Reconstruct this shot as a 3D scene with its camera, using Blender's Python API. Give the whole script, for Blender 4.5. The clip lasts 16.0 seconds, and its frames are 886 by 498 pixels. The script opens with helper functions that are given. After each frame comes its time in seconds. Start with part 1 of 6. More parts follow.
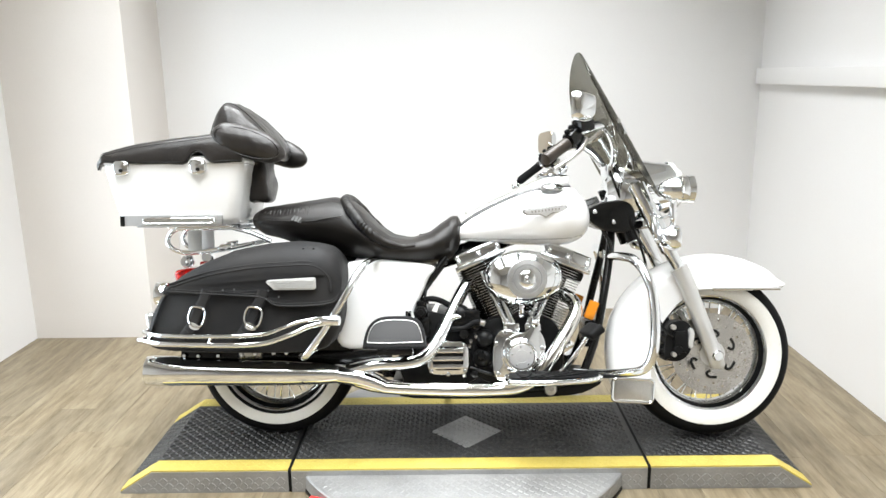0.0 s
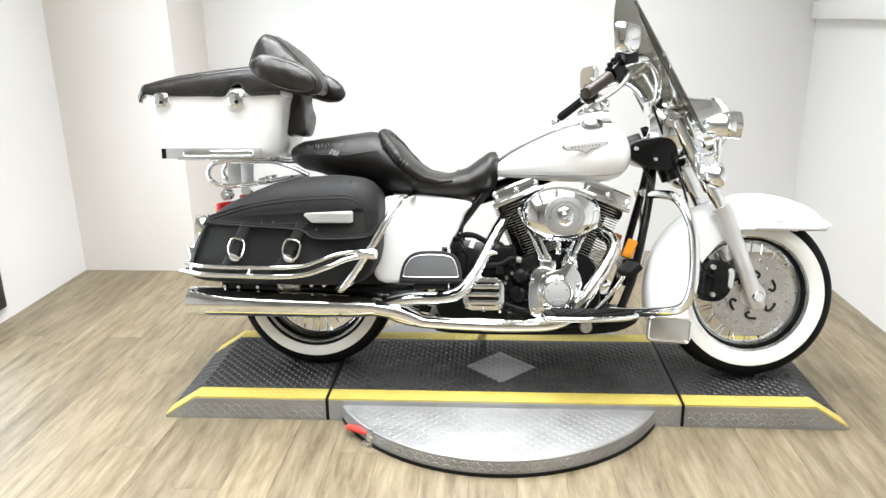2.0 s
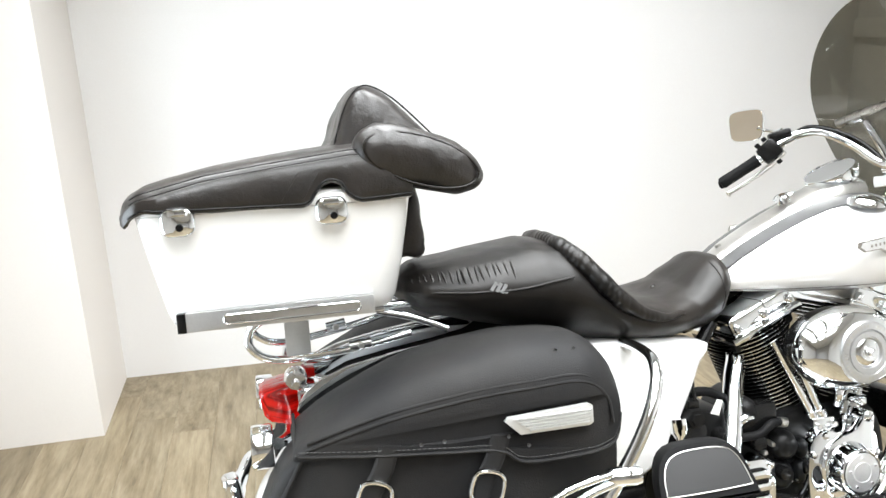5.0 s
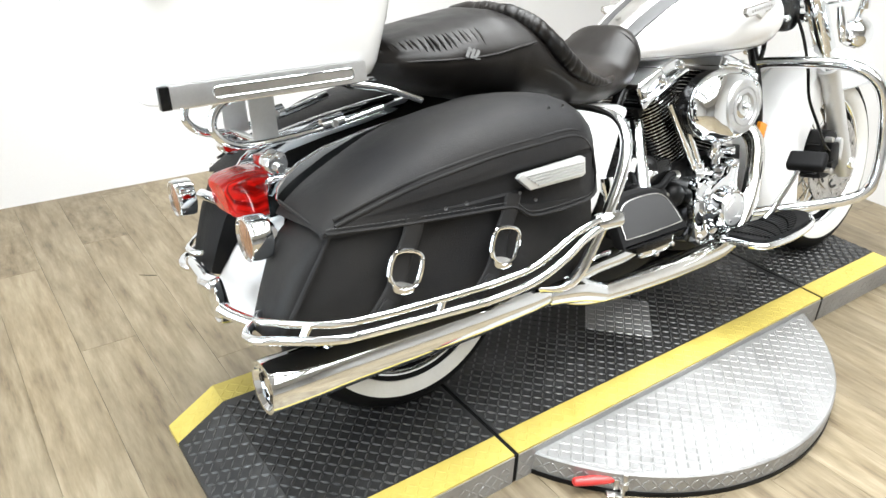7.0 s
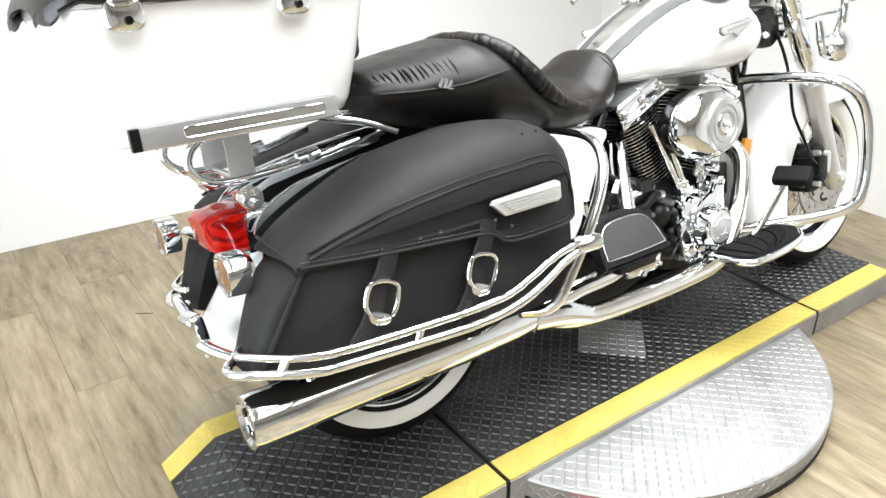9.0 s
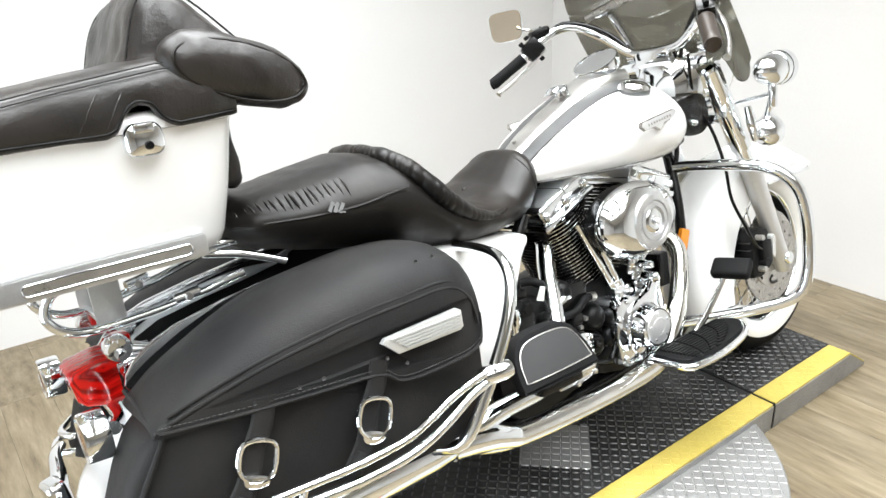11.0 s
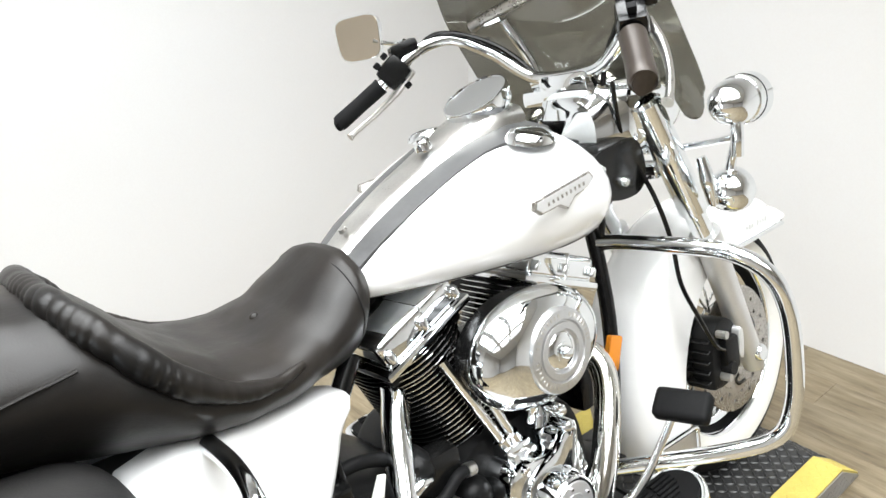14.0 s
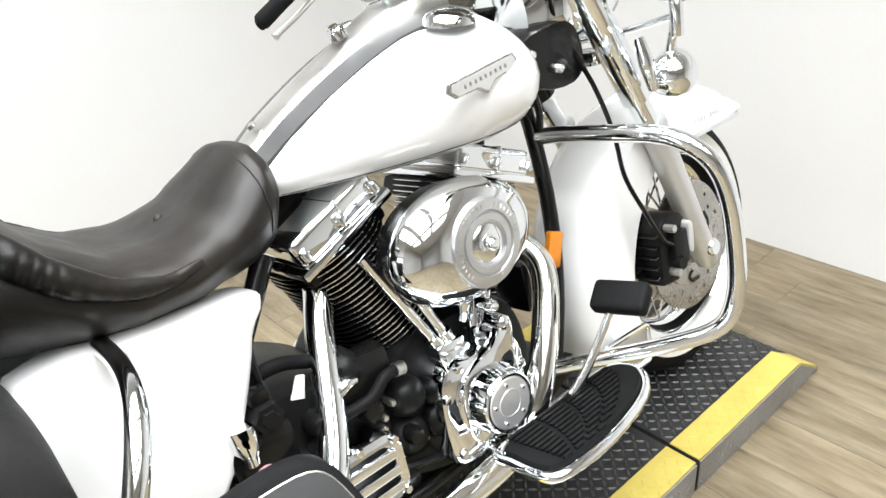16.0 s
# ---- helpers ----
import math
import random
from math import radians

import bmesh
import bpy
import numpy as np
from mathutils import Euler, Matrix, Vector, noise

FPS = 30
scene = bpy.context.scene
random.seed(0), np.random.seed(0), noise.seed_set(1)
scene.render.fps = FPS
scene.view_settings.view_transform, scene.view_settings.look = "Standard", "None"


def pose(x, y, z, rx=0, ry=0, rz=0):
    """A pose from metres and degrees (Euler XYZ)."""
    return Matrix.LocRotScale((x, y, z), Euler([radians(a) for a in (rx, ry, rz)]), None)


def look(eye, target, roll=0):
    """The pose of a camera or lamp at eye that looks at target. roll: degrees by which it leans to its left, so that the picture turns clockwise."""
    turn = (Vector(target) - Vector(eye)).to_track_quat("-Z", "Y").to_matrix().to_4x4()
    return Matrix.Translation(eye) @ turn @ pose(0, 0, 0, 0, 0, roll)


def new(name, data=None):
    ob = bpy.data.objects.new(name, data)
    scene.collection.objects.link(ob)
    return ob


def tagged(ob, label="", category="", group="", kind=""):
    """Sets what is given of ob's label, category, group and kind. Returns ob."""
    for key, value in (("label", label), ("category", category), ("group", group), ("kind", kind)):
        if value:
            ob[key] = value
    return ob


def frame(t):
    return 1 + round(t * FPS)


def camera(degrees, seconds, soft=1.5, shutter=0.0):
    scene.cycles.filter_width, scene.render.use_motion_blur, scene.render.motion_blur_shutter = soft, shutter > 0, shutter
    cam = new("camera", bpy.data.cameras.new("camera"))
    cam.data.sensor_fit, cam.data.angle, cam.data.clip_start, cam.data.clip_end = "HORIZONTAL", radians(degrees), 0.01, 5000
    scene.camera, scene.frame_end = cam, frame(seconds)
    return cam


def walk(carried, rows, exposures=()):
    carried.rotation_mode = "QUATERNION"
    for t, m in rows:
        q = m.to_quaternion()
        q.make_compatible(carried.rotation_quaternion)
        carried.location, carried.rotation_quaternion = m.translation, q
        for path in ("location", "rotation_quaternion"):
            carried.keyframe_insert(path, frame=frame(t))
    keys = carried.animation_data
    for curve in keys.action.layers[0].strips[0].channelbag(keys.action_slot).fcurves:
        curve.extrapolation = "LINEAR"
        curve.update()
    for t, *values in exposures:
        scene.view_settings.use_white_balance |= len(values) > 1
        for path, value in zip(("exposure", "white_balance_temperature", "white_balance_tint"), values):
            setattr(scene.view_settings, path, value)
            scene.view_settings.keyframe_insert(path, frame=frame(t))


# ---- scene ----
cam = camera(61.2, 16.0)
PATH = [
    (0, (0.661, -2.583, 1.399), (0.637, -0.635, 0.946), -0.9),
    (0.5, (0.661, -2.577, 1.396), (0.64, -0.628, 0.948), -1.0),
    (1, (0.696, -2.581, 1.397), (0.661, -0.635, 0.936), -1.6),
    (1.5, (0.748, -2.598, 1.388), (0.646, -0.662, 0.896), -0.9),
    (2, (0.669, -2.584, 1.368), (0.54, -0.679, 0.773), -0.9),
    (2.5, (0.436, -2.464, 1.393), (0.363, -0.541, 0.849), -3.9),
    (3, (0.285, -2.292, 1.4), (0.216, -0.367, 0.862), -1.1),
    (3.5, (0.131, -2.017, 1.434), (0.002, -0.099, 0.88), -1.4),
    (6, (-0.595, -1.159, 1.362), (0.3, 0.52, 0.746), -1.1),
    (6.5, (-0.727, -1.148, 1.323), (0.266, 0.375, 0.491), 1.3),
    (7, (-0.801, -1.145, 1.274), (0.246, 0.266, 0.319), 2.6),
    (7.5, (-0.831, -1.145, 1.24), (0.206, 0.228, 0.22), 2.7),
    (8, (-0.842, -1.145, 1.242), (0.173, 0.282, 0.275), 0.7),
    (8.5, (-0.81, -1.166, 1.266), (0.239, 0.284, 0.373), 1.5),
    (9, (-0.752, -1.184, 1.282), (0.288, 0.272, 0.388), -0.0),
    (9.5, (-0.724, -1.195, 1.323), (0.378, 0.278, 0.538), -0.7),
    (12, (-0.201, -1.036, 1.361), (0.909, 0.455, 0.623), -3.8),
    (12.5, (-0.016, -0.887, 1.351), (1.257, 0.503, 0.682), -3.9),
    (13, (0.069, -0.789, 1.342), (1.331, 0.604, 0.661), -3.5),
    (13.5, (0.102, -0.763, 1.354), (1.277, 0.707, 0.678), -3.5),
    (14, (0.139, -0.751, 1.327), (1.311, 0.663, 0.533), -2.6),
    (14.5, (0.166, -0.768, 1.288), (1.334, 0.574, 0.376), -2.2),
    (15, (0.211, -0.783, 1.247), (1.331, 0.524, 0.228), -2.5),
    (15.5, (0.232, -0.797, 1.238), (1.37, 0.53, 0.267), -3.5),
    (16, (0.236, -0.806, 1.242), (1.359, 0.546, 0.288), -5.0),
]
walk(cam, [(t, look(eye, target, roll)) for t, eye, target, roll in PATH],
     [(0.0, -0.10), (3.5, -0.06), (6.0, -0.03), (9.5, -0.03), (12.0, -0.19), (13.0, -0.23), (16.0, -0.18)])

LAMP_W = 30.5


# ---------------------------------------------------------------- world and light
world = bpy.data.worlds.new("world")
world.use_nodes = True
scene.world = world
wn = world.node_tree.nodes["Background"]
wn.inputs["Color"].default_value = (1.0, 0.99, 0.97, 1)
wn.inputs["Strength"].default_value = 0.15
scene.view_settings.exposure = 0.0


def area_lamp(name, loc, target, sx, sy, power, color=(0.955, 0.985, 1.0)):
    data = bpy.data.lights.new(name, "AREA")
    data.shape, data.size, data.size_y, data.energy, data.color = "RECTANGLE", sx, sy, power, color
    data.spread = radians(115)
    ob = new(name, data)
    ob.matrix_basis = look(loc, target)
    return ob


# ---------------------------------------------------------------- materials
def mat(name):
    m = bpy.data.materials.new(name)
    m.use_nodes = True
    nt = m.node_tree
    return m, nt, nt.nodes, nt.links, nt.nodes["Principled BSDF"]


def coords(nodes, links, scale):
    tc = nodes.new("ShaderNodeTexCoord")
    mp = nodes.new("ShaderNodeMapping")
    mp.inputs["Scale"].default_value = scale if hasattr(scale, "__len__") else (scale,) * 3
    links.new(tc.outputs["Object"], mp.inputs["Vector"])
    return mp.outputs["Vector"]


def noise_tex(nodes, links, vec, scale, detail=4.0, rough=0.55):
    n = nodes.new("ShaderNodeTexNoise")
    n.inputs["Scale"].default_value, n.inputs["Detail"].default_value, n.inputs["Roughness"].default_value = scale, detail, rough
    if vec is not None:
        links.new(vec, n.inputs["Vector"])
    return n.outputs["Fac"]


def ramp(nodes, links, fac, stops):
    r = nodes.new("ShaderNodeValToRGB")
    el = r.color_ramp.elements
    while len(el) < len(stops):
        el.new(0.5)
    for e, (p, c) in zip(el, stops):
        e.position = p
        e.color = (*c, 1) if hasattr(c, "__len__") else (c, c, c, 1)
    links.new(fac, r.inputs["Fac"])
    return r.outputs["Color"]


def bump(nodes, links, height, strength, dist, bsdf):
    b = nodes.new("ShaderNodeBump")
    b.inputs["Strength"].default_value, b.inputs["Distance"].default_value = strength, dist
    links.new(height, b.inputs["Height"])
    links.new(b.outputs["Normal"], bsdf.inputs["Normal"])


def two_scale(name, c1, c2, rough, metal=0.0, fine=90.0, coarse=6.0, bump_s=0.1, bump_d=0.001, rvar=0.08, coat=0.0):
    """A surface whose colour and gloss vary at two scales."""
    m, nt, nodes, links, b = mat(name)
    v = coords(nodes, links, 1.0)
    big, small = noise_tex(nodes, links, v, coarse, 3), noise_tex(nodes, links, v, fine, 5)
    mix = nodes.new("ShaderNodeMath")
    mix.operation = "MULTIPLY_ADD"
    mix.inputs[1].default_value, mix.inputs[2].default_value = 0.4, 0.0
    links.new(small, mix.inputs[0])
    add = nodes.new("ShaderNodeMath")
    add.operation = "MULTIPLY_ADD"
    add.inputs[1].default_value = 0.6
    links.new(big, add.inputs[0])
    links.new(mix.outputs[0], add.inputs[2])
    links.new(ramp(nodes, links, add.outputs[0], [(0.3, c1), (0.7, c2)]), b.inputs["Base Color"])
    rr = nodes.new("ShaderNodeMapRange")
    rr.inputs["From Min"].default_value, rr.inputs["From Max"].default_value = 0.3, 0.7
    rr.inputs["To Min"].default_value, rr.inputs["To Max"].default_value = max(rough - rvar, 0.02), rough + rvar
    links.new(add.outputs[0], rr.inputs["Value"])
    links.new(rr.outputs["Result"], b.inputs["Roughness"])
    b.inputs["Metallic"].default_value = metal
    b.inputs["Coat Weight"].default_value = coat
    b.inputs["Coat Roughness"].default_value = 0.04
    if bump_s:
        bump(nodes, links, small, bump_s, bump_d, b)
    return m


CHROME = two_scale("chrome", (0.82, 0.845, 0.865), (0.89, 0.91, 0.93), 0.05, 1.0, 120, 9, 0.0, 0, 0.02)
WORN_CHROME = two_scale("worn_chrome", (0.76, 0.745, 0.70), (0.88, 0.885, 0.88), 0.09, 1.0, 60, 7, 0.04, 0.0004, 0.06)
BRUSHED = two_scale("bright_brushed_metal", (0.74, 0.745, 0.75), (0.86, 0.865, 0.87), 0.38, 0.8, 200, 12, 0.02, 0.0003)
SATIN = two_scale("satin_grey_metal", (0.52, 0.525, 0.53), (0.64, 0.645, 0.65), 0.34, 0.9, 200, 12, 0.02, 0.0003)
STEEL = two_scale("brushed_steel", (0.5, 0.49, 0.47), (0.66, 0.65, 0.62), 0.33, 1.0, 200, 12, 0.1, 0.0004)
DISCSTEEL = two_scale("disc_steel", (0.36, 0.345, 0.32), (0.50, 0.48, 0.45), 0.27, 1.0, 200, 12, 0.1, 0.0004)
SILVER = two_scale("silver_paint", (0.55, 0.55, 0.54), (0.66, 0.66, 0.65), 0.38, 0.55, 240, 8, 0.06, 0.0003)
WHITE = two_scale("white_paint", (0.84, 0.84, 0.835), (0.87, 0.87, 0.865), 0.22, 0.0, 60, 3, 0.0, 0, 0.03, 0.6)
BLACK = two_scale("black_enamel", (0.003, 0.003, 0.003), (0.007, 0.007, 0.007), 0.20, 0.0, 80, 8, 0.05, 0.0005)
BLACKMATT = two_scale("black_crinkle", (0.004, 0.004, 0.004), (0.009, 0.009, 0.009), 0.38, 0.0, 300, 14, 0.3, 0.0006)
RUBBER = two_scale("black_rubber", (0.004, 0.004, 0.0042), (0.009, 0.009, 0.0094), 0.6, 0.0, 160, 10, 0.2, 0.0005)
WHITEWALL = two_scale("whitewall_rubber", (0.70, 0.69, 0.65), (0.8, 0.79, 0.76), 0.5, 0.0, 120, 9, 0.08, 0.0003)
FINEDGE = two_scale("machined_fin", (0.55, 0.55, 0.54), (0.75, 0.75, 0.74), 0.25, 1.0, 200, 10, 0.1, 0.0004)


def leather(name, c1, c2, rough, wrinkle, grain=0.10, gloss=0.3):
    m, nt, nodes, links, b = mat(name)
    v = coords(nodes, links, 1.0)
    big, creases = noise_tex(nodes, links, v, 5, 4), noise_tex(nodes, links, v, 22, 6, 0.65)
    vor = nodes.new("ShaderNodeTexVoronoi")
    vor.inputs["Scale"].default_value = 420
    links.new(v, vor.inputs["Vector"])
    links.new(ramp(nodes, links, big, [(0.32, c1), (0.7, c2)]), b.inputs["Base Color"])
    rr = nodes.new("ShaderNodeMapRange")
    rr.inputs["To Min"].default_value, rr.inputs["To Max"].default_value = rough - 0.1, rough + 0.12
    links.new(creases, rr.inputs["Value"])
    links.new(rr.outputs["Result"], b.inputs["Roughness"])
    b1 = nodes.new("ShaderNodeBump")
    b1.inputs["Strength"].default_value, b1.inputs["Distance"].default_value = wrinkle, 0.006
    links.new(creases, b1.inputs["Height"])
    b2 = nodes.new("ShaderNodeBump")
    b2.inputs["Strength"].default_value, b2.inputs["Distance"].default_value = grain, 0.0008
    links.new(vor.outputs["Distance"], b2.inputs["Height"])
    links.new(b1.outputs["Normal"], b2.inputs["Normal"])
    links.new(b2.outputs["Normal"], b.inputs["Normal"])
    b.inputs["Specular IOR Level"].default_value = gloss
    return m


for black, gloss in ((BLACK, 0.28), (BLACKMATT, 0.14), (RUBBER, 0.10)):
    black.node_tree.nodes["Principled BSDF"].inputs["Specular IOR Level"].default_value = gloss
LEATHER = leather("black_leather", (0.0042, 0.0037, 0.0034), (0.0125, 0.0096, 0.0074), 0.40, 0.14)
BAGLEATHER = leather("saddlebag_leather", (0.0085, 0.0085, 0.0092), (0.018, 0.0170, 0.0160), 0.60, 0.16, 0.4, 0.22)
COVERLEATHER = leather("cover_leather", (0.009, 0.0085, 0.0083), (0.027, 0.0225, 0.020), 0.33, 0.4, 0.12, 0.5)


def lens(name, color, rough=0.08):
    m, nt, nodes, links, b = mat(name)
    v = coords(nodes, links, (1, 60, 1))
    w = noise_tex(nodes, links, v, 9, 2)
    links.new(ramp(nodes, links, w, [(0.38, tuple(c * 0.3 for c in color)), (0.58, color)]), b.inputs["Base Color"])
    b.inputs["Roughness"].default_value = rough
    b.inputs["Transmission Weight"].default_value = 0.25
    b.inputs["Coat Weight"].default_value = 0.15
    b.inputs["Specular IOR Level"].default_value = 0.35
    return m


REDLENS = lens("red_lens", (0.78, 0.010, 0.006), 0.08)
AMBER = lens("amber_lens", (0.85, 0.30, 0.02), 0.25)
SMOKED_AMBER = lens("smoked_amber_lens", (0.42, 0.22, 0.12), 0.2)
CLEARLENS = lens("clear_lens", (0.85, 0.84, 0.8))
PINKCAP = two_scale("faded_pink_plastic", (0.50, 0.24, 0.28), (0.6, 0.32, 0.36), 0.45, 0, 80, 9, 0.05, 0.0004)
REDGRIP = two_scale("red_vinyl", (0.55, 0.03, 0.03), (0.7, 0.06, 0.05), 0.4, 0, 80, 9, 0.05, 0.0004)
YELLOW = two_scale("yellow_paint", (0.42, 0.325, 0.062), (0.53, 0.43, 0.105), 0.58, 0.0, 70, 11, 0.15, 0.0006, 0.1)


def tread_black():
    m, nt, nodes, links, b = mat("black_tread_plate")
    v = coords(nodes, links, 1.0)
    dust, fine = noise_tex(nodes, links, v, 7, 6, 0.65), noise_tex(nodes, links, v, 130, 5)
    links.new(ramp(nodes, links, dust, [(0.30, 0.010), (0.55, 0.019), (0.78, 0.048)]), b.inputs["Base Color"])
    rr = nodes.new("ShaderNodeMapRange")
    rr.inputs["To Min"].default_value, rr.inputs["To Max"].default_value = 0.34, 0.62
    links.new(fine, rr.inputs["Value"])
    links.new(rr.outputs["Result"], b.inputs["Roughness"])
    bump(nodes, links, fine, 0.12, 0.0006, b)
    return m


TREAD = tread_black()
WORNTREAD = two_scale("worn_black_tread", (0.02, 0.02, 0.02), (0.092, 0.092, 0.09), 0.38, 0.35, 60, 9, 0.1, 0.0004, 0.1)
ALUPLATE = two_scale("aluminium_tread", (0.26, 0.26, 0.257), (0.40, 0.40, 0.396), 0.52, 0.7, 130, 9, 0.15, 0.0005, 0.12)


def smoked():
    m, nt, nodes, links, b = mat("smoked_acrylic")
    out = nodes["Material Output"]
    tr = nodes.new("ShaderNodeBsdfTransparent")
    tr.inputs["Color"].default_value = (0.43, 0.42, 0.38, 1)
    gl = nodes.new("ShaderNodeBsdfGlossy")
    gl.inputs["Roughness"].default_value = 0.04
    lw = nodes.new("ShaderNodeLayerWeight")
    lw.inputs["Blend"].default_value = 0.12
    fr = nodes.new("ShaderNodeMath")
    fr.operation = "MULTIPLY_ADD"
    fr.inputs[1].default_value, fr.inputs[2].default_value = 0.4, 0.02
    links.new(lw.outputs["Facing"], fr.inputs[0])
    mx = nodes.new("ShaderNodeMixShader")
    links.new(fr.outputs[0], mx.inputs[0])
    links.new(tr.outputs[0], mx.inputs[1])
    links.new(gl.outputs[0], mx.inputs[2])
    links.new(mx.outputs[0], out.inputs["Surface"])
    return m


SMOKED = smoked()
# the tan tint stands in for beige surroundings reflected in the mirrors
MIRROR_REFLECTION = two_scale("mirror_glass_tan_reflection", (0.50, 0.435, 0.35), (0.54, 0.47, 0.385), 0.03, 1.0, 20, 3, 0.0, 0, 0.01)
# white paint; its broad warm patches imitate bounced light in the colour
WALLPAINT = two_scale("white_wall_paint_warm_bounce", (0.73, 0.717, 0.706), (0.765, 0.765, 0.765), 0.62, 0.0, 160, 0.9, 0.06, 0.0008)
# grey of the unseen end wall, tuned for what the chrome reflects
UNSEEN_ENDGREY = two_scale("unseen_end_wall_grey", (0.52, 0.52, 0.525), (0.58, 0.58, 0.585), 0.6, 0.0, 120, 2, 0.05, 0.0008)
# grey of the unseen west wall stretch, picked for mirror and chrome reflections
UNSEEN_WESTGREY = two_scale("unseen_west_wall_grey", (0.44, 0.43, 0.42), (0.50, 0.49, 0.48), 0.6, 0.0, 120, 2, 0.05, 0.0008)
PIERPAINT = two_scale("warm_wall_paint", (0.70, 0.665, 0.63), (0.74, 0.705, 0.67), 0.62, 0.0, 160, 1.6, 0.06, 0.0008)
SEATMARK = two_scale("grey_thread", (0.16, 0.16, 0.16), (0.24, 0.24, 0.24), 0.6, 0.0, 200, 9, 0.1, 0.0005)
CEILPAINT = two_scale("ceiling_paint", (0.6, 0.6, 0.6), (0.68, 0.68, 0.68), 0.8, 0.0, 90, 2, 0.05, 0.0008)
UNDERLAY = two_scale("underlay", (0.13, 0.096, 0.057), (0.17, 0.128, 0.077), 0.7, 0.0, 60, 8, 0.1, 0.0006)
DARKWOOD = two_scale("dark_window_frame", (0.02, 0.016, 0.013), (0.05, 0.04, 0.033), 0.45, 0.0, 60, 8, 0.2, 0.0006)
BLIND = two_scale("white_blind", (0.78, 0.77, 0.74), (0.84, 0.83, 0.8), 0.5, 0.0, 60, 5, 0.0, 0)
GAUGE = two_scale("gauge_face", (0.07, 0.07, 0.068), (0.10, 0.10, 0.096), 0.5, 0.0, 60, 9, 0.0, 0)
# grip rubber with a warm highlight put into its colour
RUBBER_WARMLIT = two_scale("grip_warm_highlight", (0.025, 0.019, 0.015), (0.05, 0.038, 0.03), 0.4, 0.3, 150, 12, 0.1, 0.0004)


def plank_mat():
    m, nt, nodes, links, b = mat("pale_oak_laminate")
    info = nodes.new("ShaderNodeObjectInfo")
    tc = nodes.new("ShaderNodeTexCoord")
    off = nodes.new("ShaderNodeVectorMath")
    off.operation = "MULTIPLY_ADD"
    off.inputs[1].default_value = (9.0, 1.15, 1.0)
    comb = nodes.new("ShaderNodeCombineXYZ")
    mul = nodes.new("ShaderNodeMath")
    mul.operation = "MULTIPLY"
    mul.inputs[1].default_value = 37.0
    links.new(info.outputs["Random"], mul.inputs[0])
    links.new(mul.outputs[0], comb.inputs["X"])
    links.new(mul.outputs[0], comb.inputs["Y"])
    links.new(tc.outputs["Object"], off.inputs[0])
    links.new(comb.outputs[0], off.inputs[2])
    grain = noise_tex(nodes, links, off.outputs[0], 3.4, 7, 0.68)
    fine = noise_tex(nodes, links, off.outputs[0], 22, 5, 0.6)
    knots = noise_tex(nodes, links, off.outputs[0], 1.7, 5, 0.6)
    base = ramp(nodes, links, grain, [(0.27, (0.092, 0.070, 0.043)), (0.43, (0.168, 0.134, 0.084)), (0.55, (0.208, 0.170, 0.110)), (0.70, (0.262, 0.220, 0.150))])
    tint = ramp(nodes, links, info.outputs["Random"], [(0.0, (0.82, 0.81, 0.80)), (0.5, (0.95, 0.95, 0.945)), (1.0, (1.06, 1.045, 1.02))])
    mx = nodes.new("ShaderNodeMix")
    mx.data_type, mx.blend_type = "RGBA", "MULTIPLY"
    mx.inputs["Factor"].default_value = 1.0
    links.new(base, mx.inputs["A"])
    links.new(tint, mx.inputs["B"])
    mx2 = nodes.new("ShaderNodeMix")
    mx2.data_type, mx2.blend_type = "RGBA", "MULTIPLY"
    mx2.inputs["Factor"].default_value = 0.8
    links.new(mx.outputs["Result"], mx2.inputs["A"])
    links.new(ramp(nodes, links, knots, [(0.28, (0.50, 0.43, 0.35)), (0.40, (0.86, 0.83, 0.78)), (0.55, (1, 1, 1))]), mx2.inputs["B"])
    links.new(mx2.outputs["Result"], b.inputs["Base Color"])
    rr = nodes.new("ShaderNodeMapRange")
    rr.inputs["To Min"].default_value, rr.inputs["To Max"].default_value = 0.34, 0.56
    links.new(fine, rr.inputs["Value"])
    links.new(rr.outputs["Result"], b.inputs["Roughness"])
    bump(nodes, links, fine, 0.12, 0.0006, b)
    return m


PLANK = plank_mat()
BOARDGREY = two_scale("grey_moulded_rubber", (0.015, 0.015, 0.0155), (0.024, 0.024, 0.0245), 0.7, 0.0, 220, 9, 0.15, 0.0004)
TRIMGREY = two_scale("grey_satin_trim", (0.05, 0.05, 0.051), (0.08, 0.08, 0.081), 0.42, 0.2, 120, 9, 0.05, 0.0004)
THREAD = two_scale("grey_stitching", (0.04, 0.04, 0.04), (0.07, 0.07, 0.068), 0.7, 0.0, 200, 9, 0.0, 0)


# ---------------------------------------------------------------- mesh helpers
def finish(name, bm, material, smooth=40):
    bmesh.ops.recalc_face_normals(bm, faces=bm.faces)
    me = bpy.data.meshes.new(name)
    bm.to_mesh(me)
    bm.free()
    mats = material if isinstance(material, (list, tuple)) else [material]
    for m in mats:
        me.materials.append(m)
    if smooth:
        me.shade_smooth()
        me.set_sharp_from_angle(angle=radians(smooth))
    return me


def under(parent, at):
    """Keeps to thing > part > sub-part: a deeper piece hangs from the part above."""
    if parent is not None and parent.parent is not None and parent.parent.parent is not None:
        at = parent.matrix_basis @ (at if at is not None else Matrix.Identity(4))
        parent = parent.parent
    return parent, at


